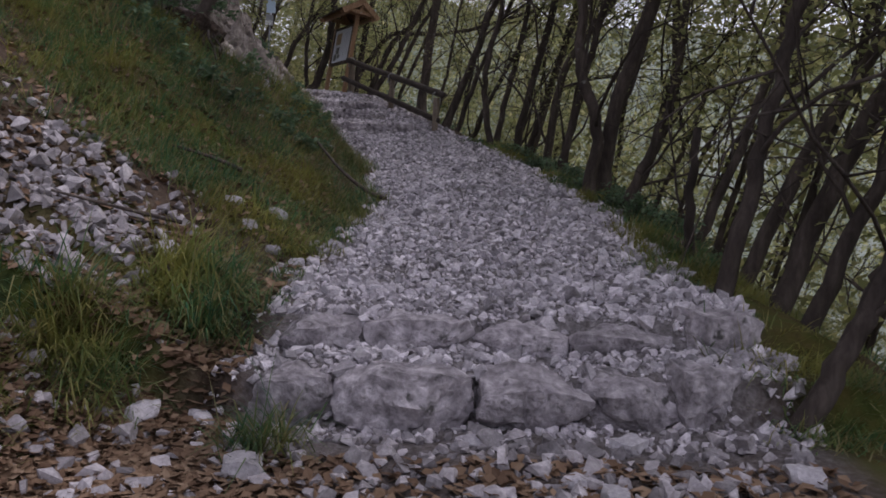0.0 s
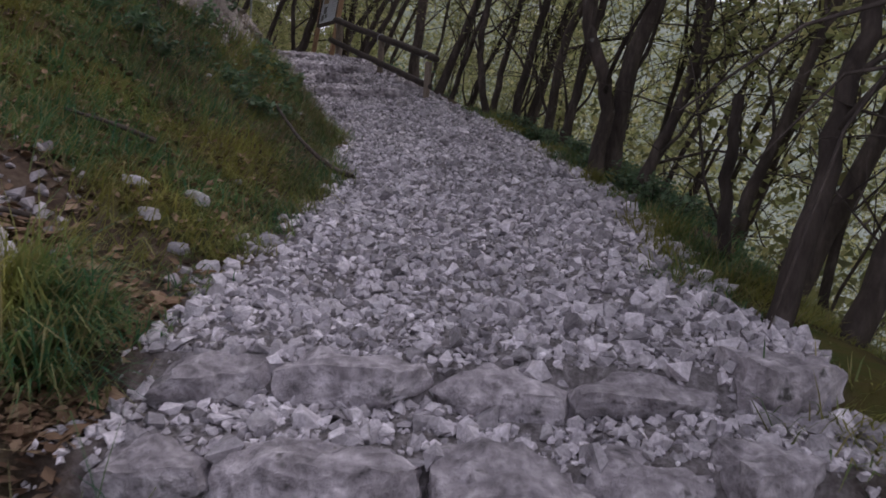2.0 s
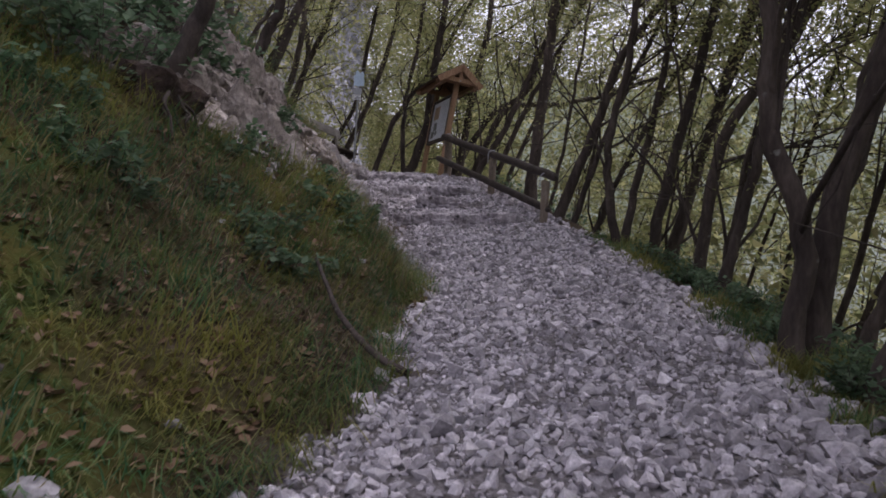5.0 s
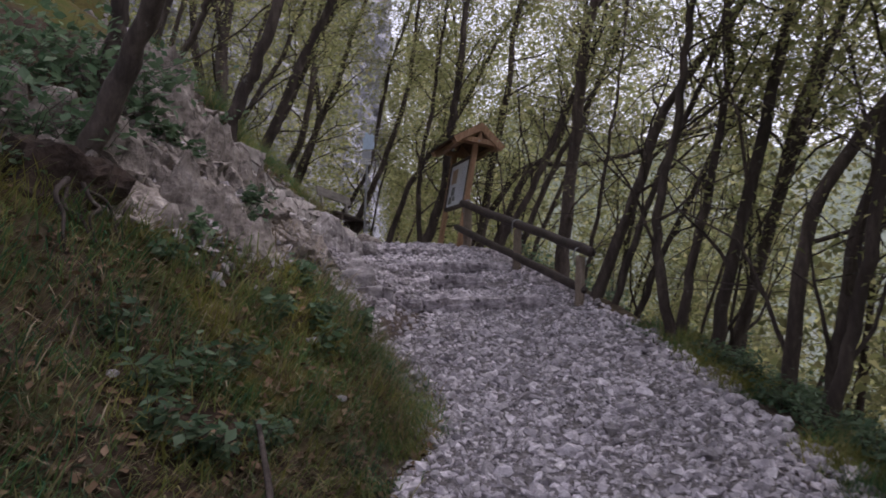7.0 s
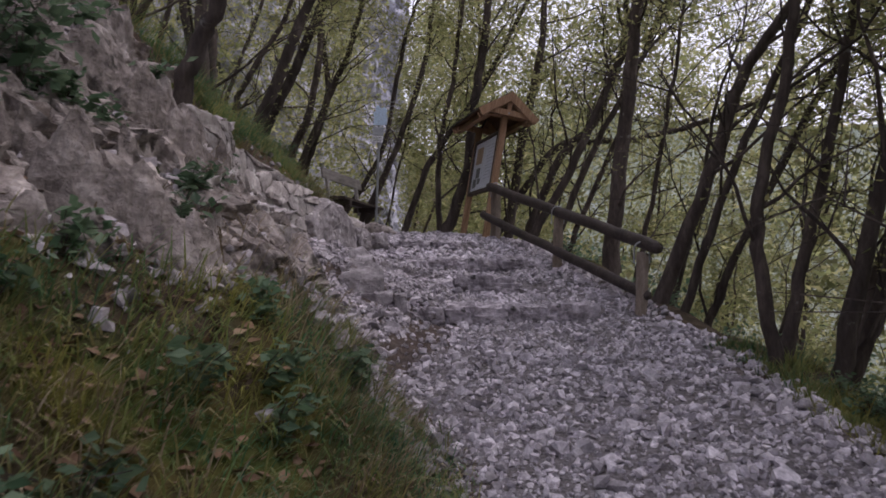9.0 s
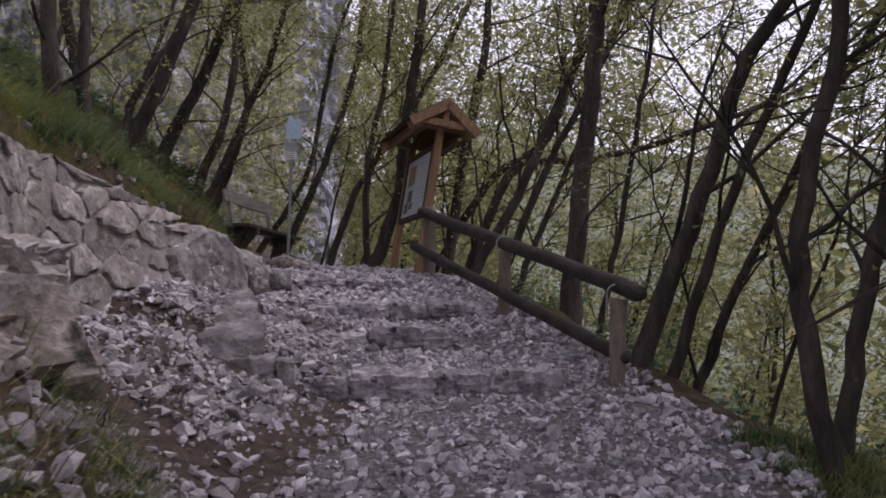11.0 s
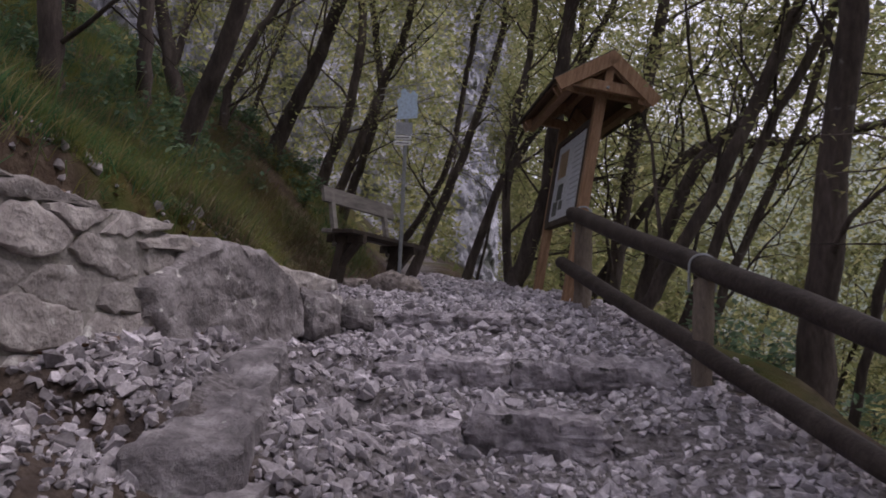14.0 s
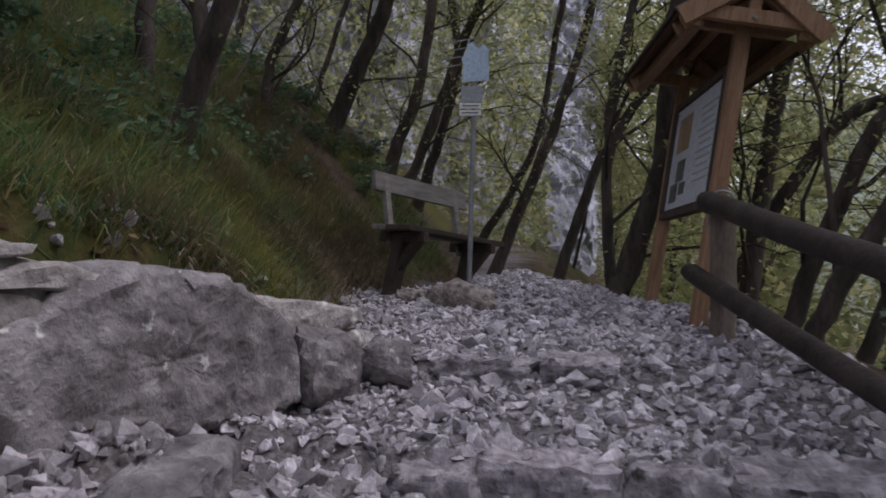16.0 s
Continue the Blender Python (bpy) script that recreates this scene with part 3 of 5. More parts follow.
for k, (x, y, z, sx, sy, sz, turn) in enumerate([
    (-2.97, 16.92, 2.02, 0.36, 0.26, 0.28, 8), (-2.70, 16.86, 1.99, 0.14, 0.22, 0.30, 20), (-3.22, 16.84, 2.06, 0.16, 0.2, 0.26, -20),
    (-3.42, 18.62, 2.40, 0.26, 0.22, 0.14, 10), (-3.42, 18.56, 2.27, 0.22, 0.18, 0.10, 25),
]):
    ob = link("kerb_stone", block_mesh("kerb_stone", 130 + k, (sx, sy, sz), LIMESTONE, 8, 0.16, 0.05, 0.2), upper_steps, "squared grey stone block at the step ends")
    ob.matrix_basis = pose(x, y, z, 3, -3, turn)

# ---- mortared stone wall with the large boulder ----
def rounded(poly, times=2):
    """Cuts the corners of a closed outline."""
    p = np.asarray(poly, float)
    for _ in range(times):
        q = np.roll(p, -1, 0)
        p = np.stack([p * 0.86 + q * 0.14, p * 0.14 + q * 0.86], 1).reshape(-1, 2)
    return p


def around(poly, count):
    """Even points along a closed outline."""
    p = np.vstack([poly, poly[:1]])
    run = np.concatenate([[0], np.cumsum(np.linalg.norm(np.diff(p, axis=0), axis=1))])
    at = np.linspace(0, run[-1], count, endpoint=False)
    return np.stack([np.interp(at, run, p[:, 0]), np.interp(at, run, p[:, 1])], 1)


def faced_stone(name, outline, place, proud, seed, material, parent, label="", count=18, rings=4, rough=0.012, depth=0.08, corners=2):
    """A bedded stone: an outline with worn edges and an uneven face; place() sets (a, b, height) in the world."""
    rim = around(rounded(outline, corners), count)
    mid = rim.mean(0)
    rng = np.random.default_rng(seed)
    shift = Vector(rng.uniform(-60, 60, 3))
    tip = rng.uniform(-0.25, 0.25, 2)
    levels = [(1.02, -depth), (1.0, proud * 0.35)] + [(0.95 * (1 - k / rings) ** 0.8, proud * (0.86 + 0.14 * min(1, k))) for k in range(rings)]
    verts = []
    for scale, h in levels + [(0.0, proud)]:
        for a, b in (mid + (rim - mid) * scale if scale else [mid]):
            q = Vector((a, b, 0.0)) + shift
            wear = noise.fractal(q * 3.2, 0.7, 2.1, 6) * rough * 1.3 + abs(noise.noise(q * 9)) * rough * 1.2 - max(0.0, 0.09 - abs(noise.noise(q * 2.1))) * rough * 5
            edge = 0.9 * rough if scale > 0.9 else 0.0
            verts.append(place(a + edge * noise.noise(q * 11) * 3, b + edge * noise.noise(q * 13) * 3, h + (wear * (1.0 if scale > 0.9 else 1.5) + tip[0] * proud * (a - mid[0]) + tip[1] * proud * (b - mid[1]) if h > 0 else 0)))
    bm = bmesh.new()
    vs = [bm.verts.new(v) for v in verts]
    for r in range(len(levels) - 1):
        for k in range(count):
            j = (k + 1) % count
            bm.faces.new((vs[r * count + k], vs[r * count + j], vs[(r + 1) * count + j], vs[(r + 1) * count + k]))
    last = (len(levels) - 1) * count
    for k in range(count):
        bm.faces.new((vs[last + k], vs[last + (k + 1) % count], vs[-1]))
    bmesh.ops.recalc_face_normals(bm, faces=bm.faces[:])
    ob = part(name, bm, material, parent, label, True)
    ob.data.set_sharp_from_angle(angle=radians(38))
    return ob


def cut_half(poly, n, c):
    """The side of a convex outline where n . p <= c."""
    out = []
    for i in range(len(poly)):
        p, q = poly[i], poly[(i + 1) % len(poly)]
        a, b = n @ p - c, n @ q - c
        if a <= 0:
            out.append(p)
        if a * b < 0:
            out.append(p + (q - p) * (a / (a - b)))
    return out


stone_wall = tagged(new("stone_wall"), "low mortared limestone retaining wall below a grassy bank", "wall", kind="structure")
FACE_Y, FACE_X = [13.8, 14.0, 14.65, 15.6, 16.6, 19.7], [-3.22, -3.25, -3.5, -3.95, -4.13, -4.13]
TOP_Y, TOP_Z = [13.8, 14.60, 14.68, 16.2, 16.8, 17.5, 18.35, 19.6], [3.50, 3.64, 3.53, 3.58, 3.53, 3.39, 3.24, 3.0]
WALL_FOOT = 2.25


def on_wall(y, z, h):
    """A place on the wall's leaning face, h proud of it."""
    x = float(np.interp(y, FACE_Y, FACE_X)) - 0.10 * (z - 2.6)
    lean = float(np.interp(y, [15.0, 16.6], [0.35, 0.0]))
    return Vector((x + h, y - h * lean, z))


ys, vs_ = np.arange(13.8, 19.66, 0.06), np.linspace(0, 1, 16)
rows_ = []
for y in ys:
    top = float(np.interp(y, TOP_Y, TOP_Z)) - 0.02
    col = [on_wall(y, WALL_FOOT - 0.5 + (top - WALL_FOOT + 0.5) * t, 0.02 * (soft_noise(y, t * 2, 0.12, 81) - 0.5) + 0.03 * (soft_noise(y, t * 2, 0.4, 82) - 0.5)) for t in vs_]
    col += [on_wall(y, top + 0.03 * float(soft_noise(y, k, 0.2, 83)), -0.14 * k) for k in (1, 2, 3, 4)]
    rows_.append(col)
k = np.arange(len(ys) * 20).reshape(len(ys), 20)
wall_quads = np.stack([k[:-1, :-1], k[1:, :-1], k[1:, 1:], k[:-1, 1:]], -1).reshape(-1, 4)
link("wall_core", sheet("wall_core", [c for col in rows_ for c in col], wall_quads, MORTAR, True), stone_wall, "grey lime mortar")

BOULDER = np.array([(17.66, 2.98), (17.74, 2.78), (17.86, 2.62), (18.5, 2.60), (19.1, 2.58), (19.42, 2.62), (19.42, 2.95), (19.24, 3.09), (18.95, 3.21), (18.62, 3.25), (18.38, 3.27), (18.13, 3.20), (17.9, 3.06)])
rng = np.random.default_rng(21)
sites = []
for _ in range(9000):
    y, z = rng.uniform(13.9, 19.6), rng.uniform(WALL_FOOT - 0.1, 3.75)
    top = float(np.interp(y, TOP_Y, TOP_Z))
    if z > top - 0.03 or (17.6 < y < 19.45 and z < float(np.interp(y, [17.6, 17.95, 18.4, 19.4], [3.02, 3.1, 3.27, 3.1]))):
        continue
    near_top = (top - z) / 0.9
    r = (0.125 + 0.15 * min(1.0, max(0.0, near_top - 0.15))) * rng.uniform(0.75, 1.25)
    if all(((y - a) / 1.35) ** 2 + ((z - b) * 1.5) ** 2 > (0.5 * (r + q) * 1.75) ** 2 for a, b, q in sites):
        sites.append((y, z, r))
stretch_ = np.array([0.72, 1.5])
for i, (y, z, r) in enumerate(sites):
    me = np.array([y, z]) * stretch_
    cell = [np.array(c) * stretch_ for c in ((y - 0.62, z - 0.4), (y + 0.62, z - 0.4), (y + 0.62, z + 0.4), (y - 0.62, z + 0.4))]
    for j, (a, b, q) in enumerate(sites):
        if j != i and abs(a - y) < 1.4:
            d = np.array([a, b]) * stretch_ - me
            along = 0.5 * (d @ d + (r * r - q * q) * 0.8)
            cell = cut_half(cell, d, d @ me + along - rng.uniform(0.002, 0.02) * np.linalg.norm(d))
            if len(cell) < 3:
                break
    if len(cell) < 3:
        continue
    cell = np.array([c / stretch_ for c in cell])
    cell[:, 1] = np.minimum(cell[:, 1], np.interp(cell[:, 0], TOP_Y, TOP_Z) + rng.uniform(-0.02, 0.03))
    if np.ptp(cell[:, 0]) < 0.07 or np.ptp(cell[:, 1]) < 0.05:
        continue
    cell += rng.normal(0, 0.02, cell.shape)
    faced_stone("stone", cell, on_wall, rng.uniform(0.008, 0.05), 300 + i, WALL_STONE, stone_wall, count=24 if r < 0.2 else 40, rings=5 if r < 0.2 else 9, rough=0.011, corners=1)
faced_stone("boulder", BOULDER, on_wall, 0.10, 77, BOULDER_STONE, stone_wall, "long grey boulder with pale lichen spots", 90, 22, 0.018, 0.2, 1)
for k, (x, y, z, size) in enumerate(((-4.10, 19.58, 2.74, (0.40, 0.50, 0.44)), (-3.98, 19.95, 2.74, (0.34, 0.40, 0.26)))):
    ob = link("stone", rock_mesh("stone", 280 + k, size, BOULDER_STONE, 13, 4, 0.09, True, 0.25), stone_wall, "broken grey rock at the wall's low end")
    ob.matrix_basis = pose(x, y, z, -14, 10, 18 + 20 * k)
KERB = [(-3.28, 16.66), (-2.90, 16.86), (-2.86, 17.0), (-3.06, 17.45), (-3.36, 18.0), (-3.56, 18.5), (-3.86, 18.5), (-3.72, 18.0), (-3.52, 17.5), (-3.40, 17.1)]
faced_stone("kerb_stone", KERB, lambda x, y, h: Vector((x - 0.06, y, 2.27 + 0.155 * (y - 16.7) - 0.05 * (x + 3.2) + h)), 0.06, 145, LIMESTONE, upper_steps, "long sloping grey slab along the step ends", 56, 10, 0.022, 0.34, 1)

# ---- broken rock outcrop ----
outcrop = tagged(new("rock_outcrop"), "crumbling pale limestone outcrop rising from the grassy bank", "rock", kind="structure")


def rock_low(y):
    """How far up the bank the bare rock begins."""
    return float(np.interp(y, [10.4, 10.8, 11.3, 11.9, 12.9, 13.6, 14.4], [2.5, 2.1, 1.72, 1.4, 0.98, 0.9, 0.7]))


oy, od = np.meshgrid(np.arange(10.5, 14.46, 0.035), np.linspace(0, 1, 72), indexing="ij")
low_ = np.array([rock_low(y) for y in oy[:, 0]])[:, None]
ox = np.interp(oy, LEFT_Y, LEFT_X) - low_ - od * (3.3 - low_)
bed = ground(ox, oy)
slab = soft_noise(ox * 1.0 + bed * 1.5, oy + bed, 0.34, 91) + 0.6 * soft_noise(ox - bed, oy, 0.14, 92)
ledge = np.floor(slab * 7) / 7 + 0.25 * (slab * 7 - np.floor(slab * 7)) / 7
crack = np.clip(0.07 - np.abs(soft_noise(ox + 0.4 * oy, oy + bed, 0.42, 93) - 0.5), 0, 1) * 2.4
face_rim = smooth(od, 0.0, 0.06) * (1 - smooth(od, 0.93, 1.0)) * smooth(oy, 10.5, 10.8) * (1 - smooth(oy, 14.38, 14.46))
oz = bed - 0.12 + face_rim * (0.04 + 0.5 * (ledge - 0.6) - crack)
k = np.arange(oy.size).reshape(oy.shape)
oq = np.stack([k[:-1, :-1], k[:-1, 1:], k[1:, 1:], k[1:, :-1]], -1).reshape(-1, 4)
link("rock_face", sheet("rock_face", np.stack([ox + 0.12 * (ledge - 0.5), oy, oz], -1).reshape(-1, 3), oq, ROCK), outcrop, "cracked and layered limestone face")
rng = np.random.default_rng(8)
for k in range(430):
    y = rng.uniform(10.6, 14.35)
    low = rock_low(y)
    d = low + rng.uniform(0.0, 1.0) ** 1.3 * (3.0 - low)
    x = float(np.interp(y, LEFT_Y, LEFT_X)) - d
    s = float(np.clip(np.exp(rng.normal(np.log(0.14), 0.5)), 0.05, 0.34))
    ob = link("rock", block_mesh("rock", 500 + k, (s * 1.2, s * rng.uniform(0.9, 1.7), s * rng.uniform(0.45, 0.8)), ROCK, 6 if s > 0.2 else 3, 0.4, 0.08, 0.2), outcrop)
    ob.matrix_basis = pose(x, y, float(ground(x, y)) - s * 0.02 - 0.04, rng.uniform(-20, 20), 34 + rng.uniform(-26, 26), rng.uniform(-35, 35))
pillar = link("rock", rock_mesh("rock", 905, (0.95, 1.42, 0.98), FACE_ROCK, 4, 5, 0.045, True, 0.1), outcrop, "pale upright rock face with mossy blotches")
pillar.matrix_basis = pose(-3.17, 13.72, 2.34, 0, 6, 5)
for k, (x, y, z, sx, sy, sz, rz) in enumerate([
    (-3.08, 14.12, 2.80, 0.44, 0.52, 0.20, 8), (-2.98, 13.45, 2.80, 0.34, 0.46, 0.22, -12), (-3.42, 14.0, 3.02, 0.42, 0.5, 0.3, 20),
    (-3.05, 12.95, 2.88, 0.40, 0.46, 0.34, 20), (-3.40, 13.3, 3.15, 0.40, 0.55, 0.34, -10), (-3.72, 14.42, 3.52, 0.42, 0.34, 0.28, 0), (-2.82, 13.02, 2.55, 0.36, 0.36, 0.3, 30),
]):
    ob = link("rock", block_mesh("rock", 900 + k, (sx, sy, sz), FACE_ROCK, 11, 0.3, 0.08, 0.25), outcrop)
    ob.matrix_basis = pose(x, y, z, 0, 14, rz)

# ---- overhanging root plate above the bank ----
roots = tagged(new("root_plate"), "dark overhanging soil and roots below a leaning tree", "tree roots")
body = link("soil", rock_mesh("soil", 611, (0.7, 1.1, 0.7), DARK_SOIL, 8, 4, 0.14, True, 0.6), roots)
body.matrix_basis = pose(-3.28, 10.75, 2.72, 0, 20, 10)
rng = np.random.default_rng(14)
for k in range(9):
    a = np.array([-3.05 + rng.uniform(-0.1, 0.15), 10.4 + 0.09 * k, 2.85 + rng.uniform(-0.1, 0.1)])
    run = [a]
    for j in range(5):
        run.append(run[-1] + np.array([rng.uniform(0.0, 0.10), rng.normal(0, 0.07), -rng.uniform(0.05, 0.14)]))
    link("root", sheet("root", *tube_arrays(catmull(run, 3), np.linspace(rng.uniform(0.010, 0.024), 0.004, 16), 6), BARK, True), roots)

# ---- kiosk ----
def notice_kiosk():
    """Two leaning posts with a framed board between them and a small gabled roof."""
    kiosk = tagged(new("notice_kiosk"), "honey-coloured timber notice board with a small gabled roof beside the rail", "notice board")
    A, B = Vector((0, 0, 0)), Vector((0, 1.70, 0))
    for p, up in ((A, 2.07), (B, 2.07)):
        beam("post", p + Vector((0, 0, -0.35)), p + Vector((0, 0, up)), 0.105, 0.105, HONEY_WOOD, kiosk)
    board = part("board", box(bmesh.new(), 0.03, 1.50, 0.92, pose(-0.01, 0.85, 1.30)), PAPER, kiosk, "pale blue-white printed information sheet")
    for y, z, sy, sz in ((0.85, 0.82, 1.60, 0.07), (0.85, 1.78, 1.60, 0.06)):
        part("board_frame", box(bmesh.new(), 0.075, sy, sz, pose(-0.015, y, z)), OLD_WOOD, board, "dark brown frame")
    for y in (0.085, 1.615):
        part("board_frame", box(bmesh.new(), 0.06, 0.055, 0.90, pose(-0.03, y, 1.30)), OLD_WOOD, board, "dark brown frame")
    for name, y, z, sy, sz, mat in (("photo", 1.22, 1.50, 0.42, 0.30, PHOTO), ("photo", 1.18, 1.18, 0.26, 0.18, INK), ("photo", 1.34, 1.00, 0.24, 0.16, INK), ("photo", 1.05, 1.02, 0.18, 0.10, INK)):
        part(name, box(bmesh.new(), 0.004, sy, sz, pose(-0.028, y, z), 0), mat, board, "small printed picture")
    for k in range(11):
        part("text_line", box(bmesh.new(), 0.003, 0.48 - 0.07 * (k % 3), 0.010, pose(-0.0275, 0.50, 1.62 - k * 0.058), 0), FAINT, board, "line of small print")
    ridge, eave, half, y0, y1 = 2.37, 2.02, 0.49, -0.27, 1.95
    pitch = math.atan2(ridge - eave, half)
    slope = math.hypot(half, ridge - eave)
    for side in (-1, 1):
        mid = Vector((side * half / 2, (y0 + y1) / 2, (ridge + eave) / 2))
        turn = Matrix.Translation(mid) @ Euler((0, side * pitch, 0)).to_matrix().to_4x4()
        roof = part("roof", box(bmesh.new(), slope + 0.05, y1 - y0, 0.022, turn @ Matrix.Translation((0, 0, 0.035)), 0.004), SHINGLE, kiosk, "dark felt roof slope")
        n = 6
        for k in range(n):
            off = (k + 0.5) / n * slope - slope / 2
            part("roof_board", box(bmesh.new(), slope / n - 0.006, y1 - y0 - 0.04, 0.022, turn @ Matrix.Translation((off, 0, 0.008)), 0.003), ROOF_WOOD, roof, "brown roof board")
        for y in (y0 + 0.07, 0.0, 1.70, y1 - 0.07):
            part("rafter", box(bmesh.new(), slope, 0.06, 0.10, turn @ Matrix.Translation((0, y - (y0 + y1) / 2, -0.056)), 0.006), HONEY_WOOD, kiosk)
        part("barge_board", box(bmesh.new(), slope + 0.04, 0.03, 0.13, turn @ Matrix.Translation((0, y0 - (y0 + y1) / 2 - 0.012, -0.03)), 0.006), HONEY_WOOD, kiosk)
        part("purlin", box(bmesh.new(), 0.08, y1 - y0 - 0.1, 0.09, pose(side * 0.36, (y0 + y1) / 2, 2.00)), HONEY_WOOD, kiosk)
    for y in (y0 + 0.05, 0.0, 1.70):
        part("tie_beam", box(bmesh.new(), 0.82, 0.07, 0.10, pose(0, y, 2.06)), HONEY_WOOD, kiosk)
    for y in (y0 + 0.05,):
        part("king_post", box(bmesh.new(), 0.08, 0.06, 0.26, pose(0, y, 2.21)), HONEY_WOOD, kiosk)
    part("ridge_beam", box(bmesh.new(), 0.07, y1 - y0 - 0.06, 0.10, pose(0, (y0 + y1) / 2, 2.30)), HONEY_WOOD, kiosk)
    bmesh_bolt = bmesh.new()
    bmesh.ops.create_cone(bmesh_bolt, cap_ends=True, segments=10, radius1=0.018, radius2=0.014, depth=0.02, matrix=pose(0, y0 + 0.01, 2.05, 90))
    part("bolt", bmesh_bolt, STEEL, kiosk)
    kiosk.matrix_basis = pose(-2.667, 22.05, 2.93, 0, 8.5, 24.4)
    return kiosk


notice_kiosk()

# ---- rail fence ----
rng = np.random.default_rng(4)
fence = tagged(new("rail_fence"), "two dark round timber rails on pale log posts along the drop", "fence")
near, far = Vector((-0.02, 17.36, 2.66)), Vector((-2.56, 21.62, 3.72))
log("top_rail", near, far, 0.070, DARK_LOG, fence, "dark stained round rail", rng)
log("bottom_rail", Vector((-0.12, 17.50, 2.15)), Vector((-2.68, 21.72, 3.27)), 0.062, DARK_LOG, fence, "dark stained round rail", rng)
for x, y, z0, z1, r in ((-0.20, 17.56, 1.75, 2.62, 0.066), (-1.26, 19.42, 2.3, 3.13, 0.066), (-2.44, 21.60, 2.6, 3.66, 0.08)):
    post = log("post", (x, y, z0), (x + 0.01, y, z1), r, PALE_LOG, fence, "pale peeled log post", rng)
    v, f = [], []
    a = np.linspace(0.1, np.pi - 0.1, 9)
    top = np.array([0.080 * np.cos(a), 0 * a, 0.075 * np.sin(a)]).T
    run = np.concatenate([[[0.080, 0, -0.16]], top, [[-0.080, 0, -0.16]]]) + np.array([x, y + 0.0, z1 + 0.04])
    v, f = tube_arrays(run, np.full(len(run), 0.010), 6)
    link("strap", sheet("strap", v, f, STEEL, True), post, "bent steel strap over the rail")

# ---- bench ----
def bench():
    """Old plank bench: one back plank, seat planks, and splayed legs with braces."""
    seat = tagged(new("wooden_bench"), "weathered grey plank bench with one back plank below a grassy bank", "bench")
    L = 1.6
    part("back_plank", box(bmesh.new(), 0.045, L, 0.20, pose(-0.13, L / 2, 0.94, 0, -12, 0)), GREY_WOOD, seat)
    for k in range(3):
        part("seat_plank", box(bmesh.new(), 0.15, L + 0.1, 0.05, pose(0.02 + k * 0.165, L / 2, 0.47)), OLD_WOOD if k else GREY_WOOD, seat)
    for y in (0.18, L - 0.22):
        beam("back_post", (0.02, y, 0.30), (-0.15, y, 1.0), 0.08, 0.06, GREY_WOOD, seat)
        beam("leg", (0.16, y, 0.44), (0.05, y, -0.22), 0.16, 0.11, OLD_WOOD, seat)
        beam("brace", (0.12, y + 0.01, 0.08), (0.40, y + 0.01, 0.42), 0.09, 0.08, OLD_WOOD, seat)
        part("bearer", box(bmesh.new(), 0.56, 0.08, 0.10, pose(0.17, y, 0.395)), OLD_WOOD, seat)
    seat.matrix_basis = pose(-5.92, 23.05, 3.20, -4.0, 2, -9)
    return seat


bench()

# ---- trail sign ----
def trail_sign():
    post = tagged(new("trail_sign"), "pale blue plate on a thin steel post beside the bench", "sign")
    v, f = tube_arrays(np.array([(0, 0, -0.3), (0, 0, 0.5), (0, 0, 1.2), (0, 0, 2.1)]), np.full(4, 0.024), 10)
    link("post", sheet("post", v, f, STEEL, True), post)
    bm = bmesh.new()
    outline = [(-0.12, 0), (0.13, 0.02), (0.135, 0.14), (0.12, 0.2), (0.125, 0.3), (0.07, 0.355), (0.035, 0.31), (0.0, 0.33), (-0.03, 0.375), (-0.075, 0.35), (-0.08, 0.27), (-0.125, 0.22), (-0.1, 0.13)]
    face = bm.faces.new([bm.verts.new((x, -0.03, 1.74 + z)) for x, z in outline])
    ext = bmesh.ops.extrude_face_region(bm, geom=[face])
    bmesh.ops.translate(bm, vec=(0, 0.008, 0), verts=[g for g in ext["geom"] if isinstance(g, bmesh.types.BMVert)])
    bmesh.ops.recalc_face_normals(bm, faces=bm.faces[:])
    part("plate", bm, PALE_PLATE, post, "pale blue cut-out plate")
    part("board", box(bmesh.new(), 0.20, 0.012, 0.15, pose(-0.02, -0.03, 1.63), 0.003), STEEL, post, "grey board under the plate")
    for k in range(2):
        arm = part("board", box(bmesh.new(), 0.20, 0.012, 0.05, pose(-0.03, -0.04, 1.52 - 0.065 * k), 0.003), WHITE, post, "white arrow board")
        part("text_line", box(bmesh.new(), 0.15, 0.004, 0.010, pose(-0.03, -0.048, 1.52 - 0.065 * k), 0), INK, arm, "line of small print")
    for k in range(4):
        v, f = tube_arrays(np.array([(-0.33, 0.01, 1.88 + 0.075 * k), (0, 0.0, 1.93 + 0.075 * k), (0.30, -0.01, 1.98 + 0.075 * k)]), np.full(3, 0.007), 5)
        link("wire", sheet("wire", v, f, WIRE, True), post, "thin dark rod")
    post.matrix_basis = pose(-4.88, 23.0, 3.24, 0, 1.2, 18)


trail_sign()
for k, (x, y, sx, sy, sz) in enumerate(((-4.75, 22.55, 0.62, 0.42, 0.34), (-5.2, 22.5, 0.3, 0.26, 0.2), (-4.4, 22.3, 0.24, 0.2, 0.14))):
    ob = stone("rock", None, 900 + k, x, y, (sx, sy, sz), 30 * k, 0.3, ROCK)
    tagged(ob, "dark weathered stone lying at the sign's foot", "rock")

# ---- trees ----
TREES = [0]


